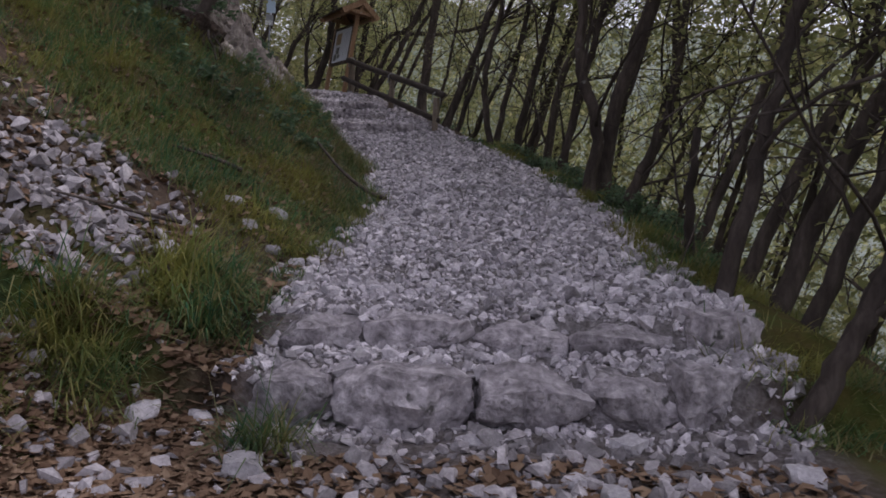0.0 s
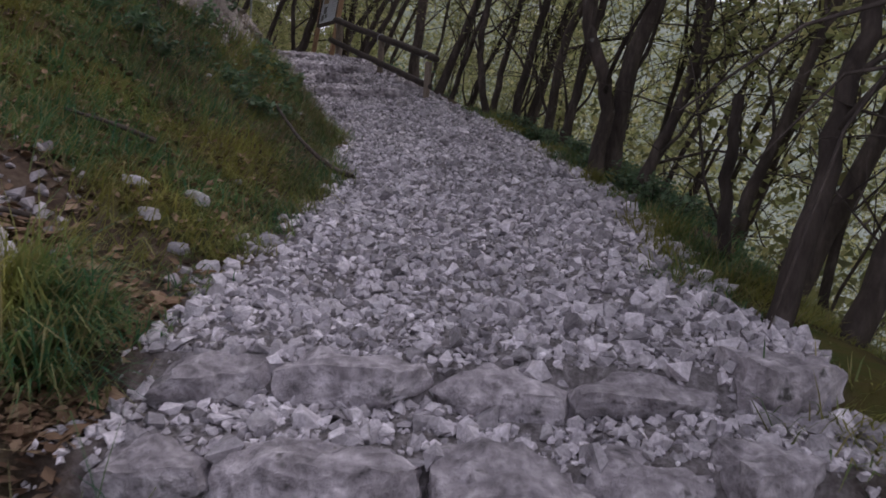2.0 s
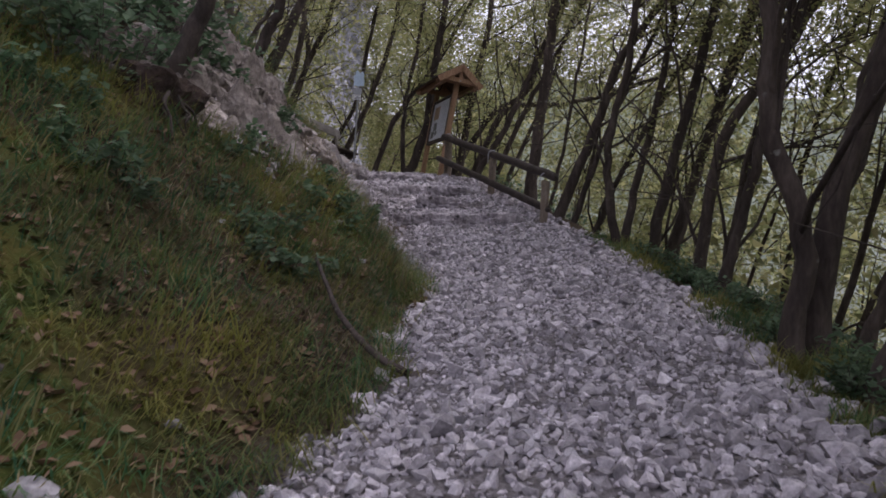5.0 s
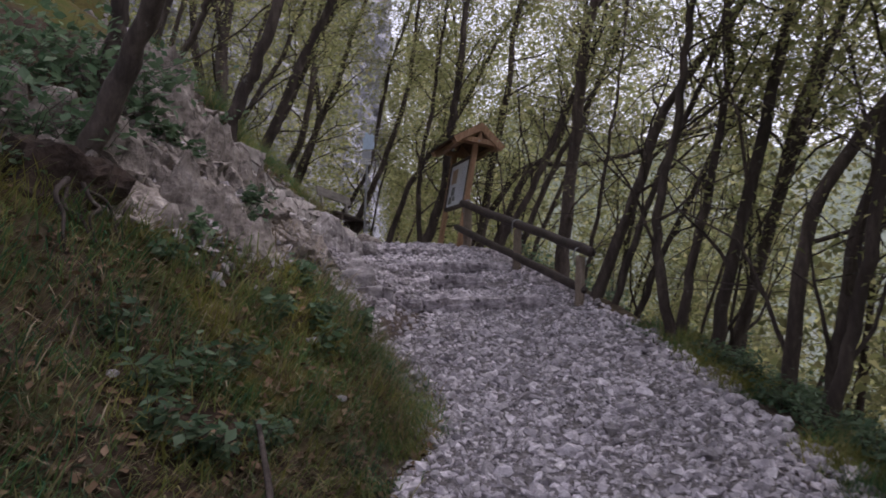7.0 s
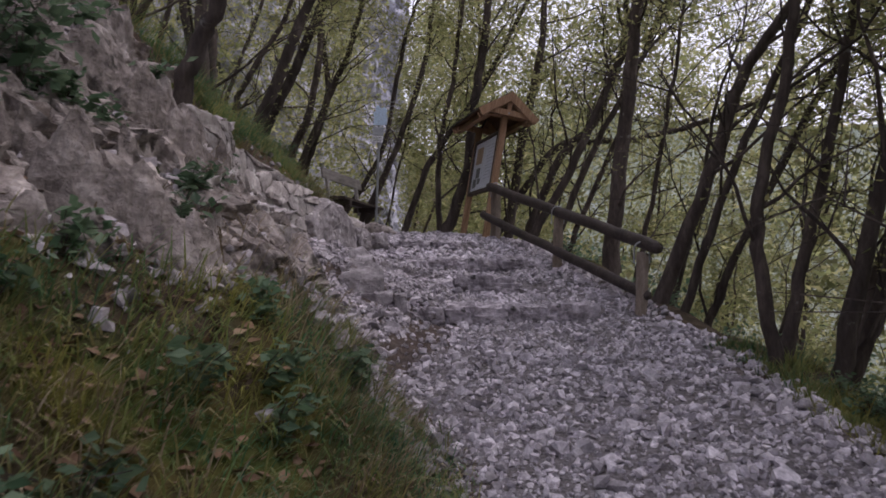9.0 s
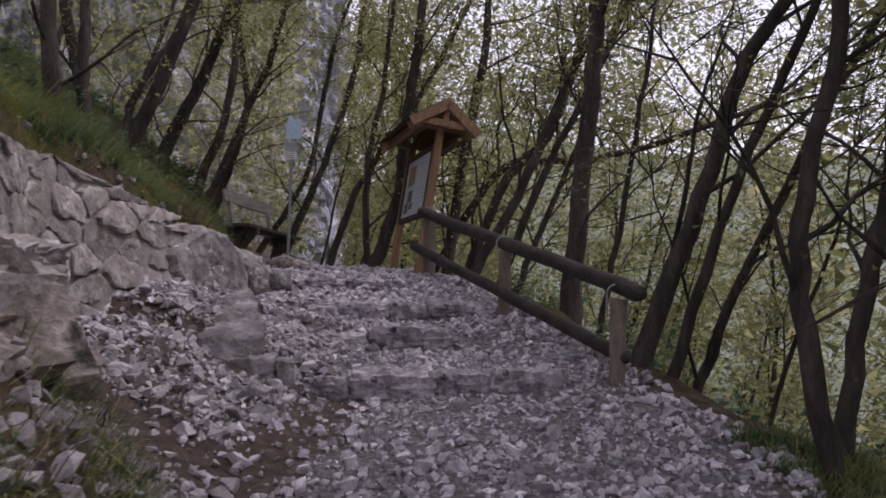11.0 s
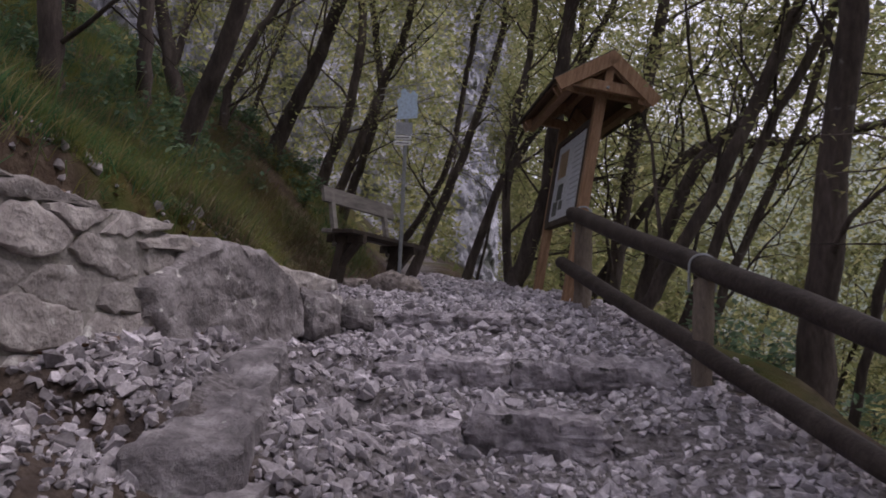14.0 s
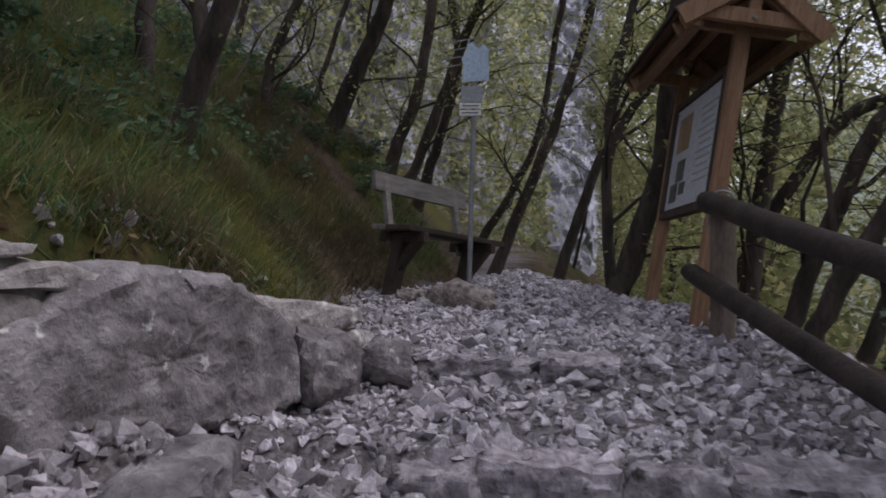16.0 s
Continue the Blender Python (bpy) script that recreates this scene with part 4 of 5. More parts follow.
def tree(points, r, height=8.5, limbs=14, leaves=96, leaf=0.068, low=0.12, label="slender dark-barked hillside tree with thin green leaves", snag=False, group="trees along the path"):
    """A leaning trunk through the points, with limbs, twigs and leaves above."""
    TREES[0] += 1
    rng = np.random.default_rng(1000 + TREES[0])
    base = np.array(points[0], float)
    pts = [np.array(p, float) - base for p in points]
    if not snag:
        d = pts[-1] - pts[-2]
        d /= np.linalg.norm(d)
        while pts[-1][2] < height:
            d = d + np.array([rng.normal(0.02, 0.13), rng.normal(0, 0.13), 0.16])
            d /= np.linalg.norm(d)
            pts.append(pts[-1] + d * 1.1)
    line = catmull(pts, 5)
    line[1:-1] += rng.normal(0, 0.012, (len(line) - 2, 3))
    line = np.vstack([line[0] - (line[1] - line[0]) / np.linalg.norm(line[1] - line[0]) * 0.25, line])
    s = np.linspace(0, 1, len(line))
    rad = 0.86 * r * (1 - (0.25 if snag else 0.82) * s) * (1 + 0.28 * np.exp(-s * len(line) / 2.0)) * (1 + rng.normal(0, 0.03, len(line)))
    root = tagged(new("tree"), label, "tree", group)
    root.location = base
    link("trunk", sheet("trunk", *tube_arrays(line, rad, 9), BARK, True), root)
    if snag:
        return root
    centres = []
    for k in range(limbs):
        wood = []
        at = low + (0.97 - low) * (k + rng.uniform(0, 0.8)) / limbs
        i = min(int(at * (len(line) - 1)), len(line) - 2)
        a = rng.uniform(0, 2 * np.pi)
        d = np.array([np.cos(a) * 0.75 + 0.35, np.sin(a) * 0.75, rng.uniform(0.55, 1.3)])
        d /= np.linalg.norm(d)
        length = rng.uniform(1.0, 2.6) * (1.15 - 0.45 * at)
        run, q = [line[i]], d.copy()
        for _ in range(6):
            q = q + rng.normal(0, 0.2, 3) + np.array([0.05, 0, 0.02])
            q /= np.linalg.norm(q)
            run.append(run[-1] + q * length / 6)
        run = np.array(run)
        wood.append(tube_arrays(run, np.linspace(min(rad[i] * 0.38, 0.026), 0.005, 7), 5))
        for j in range(6):
            f = rng.uniform(0.25, 1.0) * 5.99
            o = run[int(f)] + (run[int(f) + 1] - run[int(f)]) * (f % 1)
            tw = q * 0.5 + rng.normal(0, 0.6, 3) + np.array([0, 0, 0.12])
            tw /= np.linalg.norm(tw)
            tl = rng.uniform(0.45, 1.15)
            tw_run = np.array([o, o + tw * tl * 0.5 + rng.normal(0, 0.04, 3), o + tw * tl + np.array([0, 0, -0.06])])
            wood.append(tube_arrays(tw_run, np.array([0.010, 0.006, 0.003]), 3))
            n = int(leaves * rng.uniform(0.5, 1.5)) if at > 0.3 else int(leaves * 0.2)
            u = rng.uniform(0.1, 1.1, n)
            spread = rng.normal(0, 1, (n, 3)) * np.array([0.22, 0.22, 0.09])
            centres.append(o + tw * tl * u[:, None] + spread)
        link("limb", sheet("limb", *join(wood), BARK, True), root)
    spots = np.concatenate(centres)
    at = spots + base
    walkway = (at[:, 0] < np.interp(at[:, 1], RIGHT_Y, RIGHT_X) + 0.5) & (at[:, 0] > np.interp(at[:, 1], LEFT_Y, LEFT_X)) & (at[:, 2] < land(at[:, 0], at[:, 1]) + 3.4) & (at[:, 1] < 21)
    link("crown", sheet("crown", *leaf_tris(rng, spots[~walkway], leaf), LEAF), root)
    return root


tree([(1.80, 5.20, 0.62), (1.96, 5.25, 1.42), (2.08, 5.30, 2.04), (2.20, 5.37, 2.57)], 0.066, label="brown smooth-barked tree leaning over the path's stony edge")
tree([(1.86, 3.92, 0.35), (2.04, 3.92, 0.74), (2.19, 3.92, 1.16)], 0.068)
tree([(1.70, 9.55, 1.07), (1.74, 9.55, 1.86), (1.50, 9.55, 2.52), (1.46, 9.55, 3.30)], 0.088, label="crooked dark tree of a twin stem at the path's edge")
tree([(1.86, 9.75, 1.05), (1.95, 9.75, 1.98), (2.32, 9.75, 3.32)], 0.115)
tree([(2.38, 10.60, 0.80), (2.51, 10.60, 1.20), (2.85, 10.60, 2.29), (2.80, 10.60, 3.53)], 0.078)
tree([(1.99, 6.60, 0.60), (1.98, 6.60, 1.29), (1.99, 6.60, 1.80)], 0.052, snag=True, label="broken dead stump standing among the trees")
tree([(2.30, 6.30, 0.50), (2.78, 6.30, 1.73), (3.24, 6.30, 2.50)], 0.072)
tree([(2.21, 5.40, 0.46), (2.52, 5.40, 1.38), (2.81, 5.40, 2.08)], 0.085)
tree([(2.39, 7.80, 0.60), (2.45, 7.80, 0.78), (2.76, 7.80, 1.70), (3.04, 7.80, 2.59), (3.10, 7.80, 3.05)], 0.060)
tree([(2.26, 5.00, 0.40), (2.47, 5.00, 1.12), (2.65, 5.00, 1.54)], 0.066)
tree([(2.28, 4.55, 0.38), (2.42, 4.55, 0.84), (2.52, 4.55, 1.16)], 0.053)
tree([(1.96, 9.00, 0.90), (2.10, 9.00, 1.28), (2.34, 9.00, 1.93), (2.45, 9.00, 2.40), (2.48, 9.00, 3.34)], 0.070)
tree([(1.73, 12.50, 1.21), (1.81, 12.50, 1.56), (1.97, 12.50, 2.30), (2.16, 12.50, 3.34)], 0.072)
tree([(0.88, 15.68, 1.58), (0.72, 15.68, 2.64), (0.78, 15.68, 3.34), (0.96, 15.68, 4.39)], 0.075, label="winding bare stem in a clump at the path's edge")
tree([(0.98, 15.95, 1.55), (1.14, 15.98, 2.57), (1.30, 16.01, 3.31), (1.5, 16.0, 4.6)], 0.070)
tree([(1.31, 15.60, 1.40), (1.36, 15.60, 1.73), (1.76, 15.60, 3.66), (2.10, 15.60, 5.39)], 0.100)
tree([(1.54, 16.30, 1.11), (1.70, 16.30, 1.77), (2.38, 16.30, 4.15), (2.86, 16.30, 5.59)], 0.095)
tree([(1.66, 13.60, 1.19), (1.71, 13.60, 1.63), (1.88, 13.60, 2.88), (2.45, 13.60, 3.83)], 0.088)
tree([(1.83, 13.00, 1.09), (1.89, 13.00, 1.58), (2.03, 13.00, 2.52), (2.27, 13.00, 3.49)], 0.080)
tree([(0.51, 19.00, 1.40), (0.64, 19.00, 1.80), (1.05, 19.00, 2.88), (2.25, 19.00, 5.25)], 0.070)
tree([(1.70, 17.00, 0.62), (1.89, 17.00, 1.92), (2.21, 17.00, 3.28), (2.39, 17.00, 4.20)], 0.080)
tree([(-0.60, 20.10, 2.20), (-0.49, 20.10, 3.51), (-0.34, 20.10, 5.16)], 0.140, label="stout dark-barked tree just behind the timber rail")
tree([(-0.02, 18.20, 1.95), (0.54, 18.20, 3.50), (0.88, 18.20, 4.58), (1.26, 18.20, 5.22)], 0.100)
tree([(0.22, 18.00, 1.80), (0.78, 18.00, 3.53), (1.47, 18.00, 5.14)], 0.058)
tree([(-2.30, 23.50, 2.45), (-2.18, 23.50, 2.92), (-1.54, 23.50, 4.44), (-0.93, 23.50, 5.06), (-0.50, 23.50, 6.24)], 0.105)
tree([(-2.78, 25.00, 2.00), (-2.69, 25.00, 3.17), (-2.47, 25.00, 4.83), (-2.09, 25.00, 6.81)], 0.135)
tree([(-1.98, 22.30, 2.50), (-1.88, 22.30, 2.99), (-1.33, 22.30, 3.99), (-0.71, 22.30, 5.42), (-0.6, 22.30, 5.67)], 0.095)
tree([(-1.70, 22.80, 2.35), (-1.60, 22.80, 2.77), (-0.99, 22.80, 4.32), (-0.40, 22.80, 5.49)], 0.082)
tree([(-1.64, 23.30, 1.95), (-1.31, 23.30, 2.89), (-0.99, 23.30, 3.70), (-0.42, 23.30, 5.12)], 0.070)
tree([(-3.32, 25.60, 2.5), (-2.89, 25.60, 3.27), (-1.89, 25.60, 4.81), (-1.01, 25.60, 4.99), (-0.36, 25.60, 5.00)], 0.095)
hill = "dark leaning tree on the grassy bank below the cliff"
tree([(-8.72, 23.90, 5.00), (-8.77, 23.90, 5.27), (-8.97, 23.90, 5.96), (-9.12, 23.90, 6.62)], 0.160, label=hill)
tree([(-8.55, 24.50, 4.9), (-8.51, 24.50, 5.28), (-8.43, 24.50, 5.89), (-7.99, 24.50, 6.63)], 0.095, label=hill)
tree([(-8.75, 26.30, 5.1), (-8.66, 26.30, 5.44), (-8.22, 26.30, 6.28), (-7.80, 26.30, 7.13)], 0.180, label=hill)
tree([(-8.82, 28.00, 4.7), (-8.53, 28.00, 5.49), (-8.22, 28.00, 6.19), (-7.97, 28.00, 7.66)], 0.135, label=hill)
tree([(-9.04, 29.00, 4.7), (-8.76, 29.00, 5.17), (-8.10, 29.00, 6.77), (-7.57, 29.00, 7.89)], 0.125, label=hill)
tree([(-9.28, 30.00, 4.6), (-8.95, 30.00, 5.47), (-8.49, 30.00, 7.03), (-8.62, 30.00, 8.33)], 0.125, label=hill)
tree([(-3.90, 24.30, 2.92), (-3.82, 24.30, 3.14), (-3.48, 24.30, 4.09), (-3.35, 24.30, 5.08), (-3.27, 24.30, 5.91)], 0.150, label="stout leaning tree behind the notice board")
tree([(-4.12, 25.00, 2.93), (-4.13, 25.00, 3.19), (-4.17, 25.00, 4.18), (-4.11, 25.00, 5.17), (-3.89, 25.00, 6.20)], 0.085)
tree([(-6.88, 28.00, 3.10), (-6.32, 28.00, 4.36), (-5.87, 28.00, 5.38), (-5.26, 28.00, 7.27)], 0.110)
tree([(-8.00, 29.50, 3.4), (-7.33, 29.50, 4.38), (-6.72, 29.50, 5.50), (-6.29, 29.50, 7.71)], 0.092)
tree([(-5.48, 27.00, 3.03), (-5.25, 27.00, 3.63), (-4.86, 27.00, 4.70), (-4.04, 27.00, 5.91)], 0.098)
tree([(-3.36, 10.95, 2.80), (-3.20, 10.95, 3.05), (-3.03, 10.95, 3.42), (-2.87, 10.95, 3.76)], 0.115, low=0.45, label="dark tree leaning out over the hollow in the bank")
tree([(-3.85, 14.10, 3.35), (-3.75, 14.15, 3.82), (-3.62, 14.20, 4.21), (-3.44, 14.20, 4.59)], 0.10, low=0.45, label="dark tree growing out of the rock outcrop")
tree([(-6.55, 21.00, 4.19), (-6.18, 21.00, 5.02), (-5.54, 21.00, 6.47), (-5.00, 21.00, 7.54)], 0.13, low=0.4, label=hill)
tree([(-7.45, 21.50, 4.7), (-7.43, 21.50, 5.14), (-7.44, 21.50, 6.08), (-7.46, 21.50, 6.86)], 0.12, low=0.4, label=hill)
# next two trees stand out of view, added to darken the upper bank
tree([(-5.4, 7.6, 4.0), (-5.2, 7.6, 4.8), (-4.8, 7.6, 6.2)], 0.11, low=0.3, label=hill)
tree([(-5.9, 4.6, 4.1), (-5.6, 4.6, 5.0), (-5.1, 4.6, 6.4)], 0.12, low=0.3, label=hill)
tree([(-3.99, 12.20, 3.57), (-3.95, 12.20, 3.83), (-3.83, 12.20, 4.24), (-3.79, 12.20, 4.53)], 0.110, label="thick tree rooted on top of the rock outcrop", low=0.5)
tree([(-6.15, 19.00, 4.12), (-6.19, 19.00, 4.66), (-6.28, 19.00, 5.77), (-6.16, 19.00, 6.92)], 0.125, label=hill)
tree([(-6.41, 17.00, 4.65), (-6.07, 17.00, 5.17), (-5.65, 17.00, 5.81), (-5.49, 17.00, 6.22)], 0.068, label=hill)

# woods further off: a few trees, each standing many times, some unseen for shade
rng = np.random.default_rng(31)
models = []
for k in range(6):
    lean = rng.uniform(0.2, 0.55)
    g = (1000.0, 1000.0 + k, 0.0)
    models.append(tree([g, (g[0] + lean * 0.9, g[1] + 0.1, 1.6), (g[0] + lean * 2.2, g[1] - 0.1, 3.4)], rng.uniform(0.07, 0.12), height=10, limbs=14, leaves=36, leaf=0.14, low=0.16, label="slender leafy tree in the wooded slope, some added unseen for shade", group="woodland trees"))
spots = []
tries = 0
while len(spots) < 116 and tries < 6000:
    tries += 1
    # trees at y below 0 stay out of view, added to shade the start
    y = rng.uniform(-12, 58)
    right = rng.random() < 0.74
    foot = float(np.interp(y, RIGHT_Y, RIGHT_X)) if right else float(np.interp(y, LEFT_Y, LEFT_X))
    x = foot + rng.uniform(1.6, 24) ** 1.0 if right else foot - rng.uniform(3.2, 14)
    if not right and y < 20 and x > -5.5:
        continue
    if not right and y > 30 and x < -14:
        continue
    if right and y < 25 and x - foot < 2.0:
        continue
    if any((x - a) ** 2 + (y - b) ** 2 < 1.3 ** 2 for a, b in spots):
        continue
    spots.append((x, y))
for k, (x, y) in enumerate(spots):
    m = pose(x, y, float(land(x, y)) - 0.1, 0, 0, rng.uniform(-50, 50))
    if k < len(models):
        models[k].matrix_basis = m
    else:
        ob = copy_thing(models[k % len(models)], m)
        sc = rng.uniform(0.8, 1.25)
        ob.scale = (sc, sc, sc)

# thin, nearly bare stems standing close together below the path
stems = []
for k in range(3):
    lean = rng.uniform(0.25, 0.5)
    g = (1010.0, 1000.0 + k, 0.0)
    stems.append(tree([g, (g[0] + lean * 0.7, g[1] + 0.12, 1.3), (g[0] + lean * 2.0, g[1] - 0.1, 3.0)], rng.uniform(0.045, 0.07), height=6.0, limbs=7, leaves=7, leaf=0.07, low=0.14, label="thin leaning stem with few leaves below the path", group="thin stems below the path"))
close = []
for _ in range(3000):
    y = rng.uniform(3.5, 21)
    x = float(np.interp(y, RIGHT_Y, RIGHT_X)) + 1.3 + 5.5 * rng.random() ** 1.4
    if len(close) < 30 and all((x - a) ** 2 + (y - b) ** 2 > 0.75 ** 2 for a, b in close):
        close.append((x, y))
for k, (x, y) in enumerate(close):
    m = pose(x, y, float(land(x, y)) - 0.1, 0, 0, rng.uniform(-45, 45))
    if k < len(stems):
        stems[k].matrix_basis = m
    else:
        ob = copy_thing(stems[k % len(stems)], m)
        sc = rng.uniform(0.8, 1.2)
        ob.scale = (sc, sc, sc)

# ---- leaves of the woods beyond ----
rng = np.random.default_rng(43)
n = 700000
wy = rng.uniform(-6, 62, n)
wx = np.where(rng.random(n) < 0.78, np.interp(wy, RIGHT_Y, RIGHT_X) + 3.0 + 38 * rng.random(n) ** 1.5, np.interp(wy, LEFT_Y, LEFT_X) - rng.uniform(-2, 9, n))
wl = land(wx, wy)
wz = wl + 0.3 + (np.maximum(13, 15 - wl) - 0.3) * rng.random(n) ** 1.15
wk = soft_noise(wx + wz * 0.7, wy - wz * 0.4, 2.2, 71) + 0.5 * soft_noise(wx - wz, wy + wz * 0.8, 0.9, 72) > 0.70
wk &= (wx > np.interp(wy, RIGHT_Y, RIGHT_X) + 3) | (wy > 30) | ((wz > land(wx, wy) + 5.5) & (wy > 23))
wk &= ~((wx > -9) & (wx < 2) & (wy < 26))
v, f = leaf_tris(rng, np.stack([wx, wy, wz], 1)[wk], 0.178, 0.5)
tagged(link("far_leaves", sheet("far_leaves", v, f, LEAF)), "light green leaves of the woods further down the slope", "foliage", kind="stuff")

# ---- cliff ----
NU, NV = 330, 150
cu, cv = np.meshgrid(np.linspace(0, 1, NU), np.linspace(0, 1, NV))
ax = np.interp(cu, [0, 0.35, 0.7, 1], [-38, -23, -17, -15.5])
ay = np.interp(cu, [0, 0.35, 0.7, 1], [20, 34, 42, 66])
cs, ct = cu * 60 + cv * 6, cv * 26 - cu * 9
relief = 2.8 * (soft_noise(cs, ct, 6, 51) - 0.5) + 2.0 * np.abs(soft_noise(cs, ct, 2.2, 52) - 0.5) + 1.3 * np.abs(soft_noise(cs, ct, 0.9, 53) - 0.5) + 0.7 * (soft_noise(cs, ct, 0.35, 54) - 0.5)
lean = cv * 3.0
cz = 1.0 + cv * 34
k = np.arange(NU * NV).reshape(NV, NU)
cq = np.stack([k[:-1, :-1], k[:-1, 1:], k[1:, 1:], k[1:, :-1]], -1).reshape(-1, 4)
tagged(link("cliff", sheet("cliff", np.stack([ax - lean + relief * 0.75, ay + lean - relief * 0.65, cz], -1).reshape(-1, 3), cq, CLIFF)), "pale grey limestone cliff with dark streaks behind the trees", "cliff", kind="structure")

# ---- far slope across the valley, haze painted into its colour and glow ----
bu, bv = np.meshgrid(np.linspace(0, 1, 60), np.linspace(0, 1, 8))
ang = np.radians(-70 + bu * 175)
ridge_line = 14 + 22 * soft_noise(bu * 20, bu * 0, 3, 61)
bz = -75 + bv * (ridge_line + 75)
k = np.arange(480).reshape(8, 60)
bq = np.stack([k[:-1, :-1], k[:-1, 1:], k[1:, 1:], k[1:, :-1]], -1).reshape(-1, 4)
tagged(link("backdrop", sheet("backdrop", np.stack([150 * np.cos(ang) + 20 * bv, 150 * np.sin(ang) + 20, bz], -1).reshape(-1, 3), bq, HAZE, True)), "wooded slope across the valley with haze painted in and a glow", "backdrop", kind="structure")

# ---- grass ----
def grass(name, spots, per, length, label, spread=0.07, material=GRASS):
    """Tufts of blades that hang downhill."""
    rng = np.random.default_rng(len(spots))
    x, y = np.repeat(spots[:, 0], per), np.repeat(spots[:, 1], per)
    size = np.repeat(rng.uniform(0.55, 1.35, len(spots)) * (0.6 + 0.9 * soft_noise(spots[:, 0], spots[:, 1], 0.55, 19)), per)
    x, y = x + rng.normal(0, spread, len(x)), y + rng.normal(0, spread, len(x))
    z = ground(x, y)
    gx_, gy_ = (ground(x + 0.15, y) - z) / 0.15, (ground(x, y + 0.15) - z) / 0.15
    down = np.stack([-gx_, -gy_], 1)
    down /= np.linalg.norm(down, axis=1)[:, None] + 0.25
    head = down * 0.8 + rng.normal(0, 0.55, (len(x), 2))
    head /= np.linalg.norm(head, axis=1)[:, None] + 1e-6
    v, f = blades(np.stack([x, y, z - 0.01], 1), head, length * size * rng.uniform(0.5, 1.2, len(x)), rng.uniform(0.0024, 0.0052, len(x)), rng.uniform(0.15, 0.75, len(x)), rng.uniform(0.35, 0.85, len(x)))
    return tagged(link(name, sheet(name, v, f, material)), label, "grass", kind="stuff")


rng = np.random.default_rng(61)
n = 30000
sy = rng.uniform(0.5, 27, n)
sd = rng.uniform(0.0, 1, n) ** 1.2 * np.where(sy > 15, 6.0, 4.2)
sx = np.interp(sy, LEFT_Y, LEFT_X) - sd + 0.05
keep = soft_noise(sx, sy, 0.9, 12) + 0.5 * soft_noise(sx, sy, 0.3, 13) > np.where((sy > 6.5) & (sy < 14.5), 0.24, np.where((sy > 15) & (sy < 20.5), 0.25, 0.50))
keep &= ~((sy > 10.6) & (sy < 14.5) & (sd > np.array([rock_low(q) for q in sy]) - 0.02)) & ~((sy > 14.2) & (sy < 19.8) & (sd < 0.42))
keep &= ~((sy > 12.9) & (sy < 14.5) & (soft_noise(sx, sy, 0.35, 29) < 0.62))
keep &= ~((np.hypot(sx + 2.12, (sy - 4.75)) < 0.68))
keep &= ~((sy > 20) & (sd < 0.25)) & ~((sy < 4.4) & (sd < 0.45))
grass("bank_grass", np.stack([sx, sy], 1)[keep], 5, 0.26, "dark green and yellowed grass on the steep bank")
hy = rng.uniform(14.7, 23.5, 5200)
hx = np.interp(hy, LEFT_Y, LEFT_X) - 0.42 - 3.4 * rng.random(5200) ** 1.3 - 0.35 * smooth(hy, 20, 21)
grass("hill_grass", np.stack([hx, hy], 1), 6, 0.36, "long dark green grass hanging over the stone wall")
long_spots = np.array([(-1.33, 4.58), (-1.43, 4.68), (-1.22, 4.74), (-1.5, 4.52), (-1.28, 4.45), (-1.72, 3.82), (-1.62, 3.9), (-1.8, 4.0), (-1.6, 3.7), (-0.75, 3.62)])
grass("long_grass", np.repeat(long_spots, 6, 0), 46, 0.52, "long hanging tufts of dark green grass", 0.09)
q = 4200
hy = np.concatenate([rng.uniform(8.5, 14, q // 9), rng.uniform(18.5, 25, q - q // 9)])
hx = np.interp(hy, LEFT_Y, LEFT_X) - rng.uniform(0.1, 1.0, q) ** 1.3 * np.where(hy > 15, 2.2, 1.7)
hk = soft_noise(hx, hy, 0.6, 33) > 0.45
grass("dry_grass", np.stack([hx, hy], 1)[hk], 9, 0.30, "pale brown dead grass hanging down the bank", 0.08, THATCH)
m_ = 4600
vy = rng.uniform(0.5, 17, m_)
vx = np.interp(vy, RIGHT_Y, RIGHT_X) + np.abs(rng.normal(0.22, 0.28, m_)) + np.where(vy < 6.5, rng.uniform(-0.25, 0.7, m_), 0)
vk = soft_noise(vx, vy, 0.7, 14) > 0.36
vk &= ~((vy > 16.5))
grass("verge_grass", np.stack([vx, vy], 1)[vk], 10, 0.19, "yellow-green grass along the path's outer edge")

# ---- low plants ----
def low_plants(name, spots, label, size, high):
    rng = np.random.default_rng(77 + len(spots))
    stems, centres = [], []
    for x, y in spots:
        z = float(ground(x, y))
        for _ in range(6):
            d = np.array([rng.normal(0.15, 0.5), rng.normal(0, 0.5), 1.0])
            run = np.array([[x, y, z - 0.02], [x + d[0] * high * 0.4, y + d[1] * high * 0.4, z + high * 0.55], [x + d[0] * high, y + d[1] * high, z + high * rng.uniform(0.6, 1.0)]])
            stems.append(tube_arrays(run, np.array([0.004, 0.003, 0.002]), 3))
            t = rng.uniform(0.25, 1.05, 14)[:, None]
            centres.append(run[0] * (1 - t) + run[2] * t + rng.normal(0, high * 0.16, (14, 3)))
    plants = tagged(new(name), label, "plants", kind="stuff")
    link("stems", sheet("stems", *join(stems), BARK, True), plants)
    link("leaves", sheet("leaves", *leaf_quads(rng, np.concatenate(centres), size, 1.2), SHRUB_LEAF), plants)


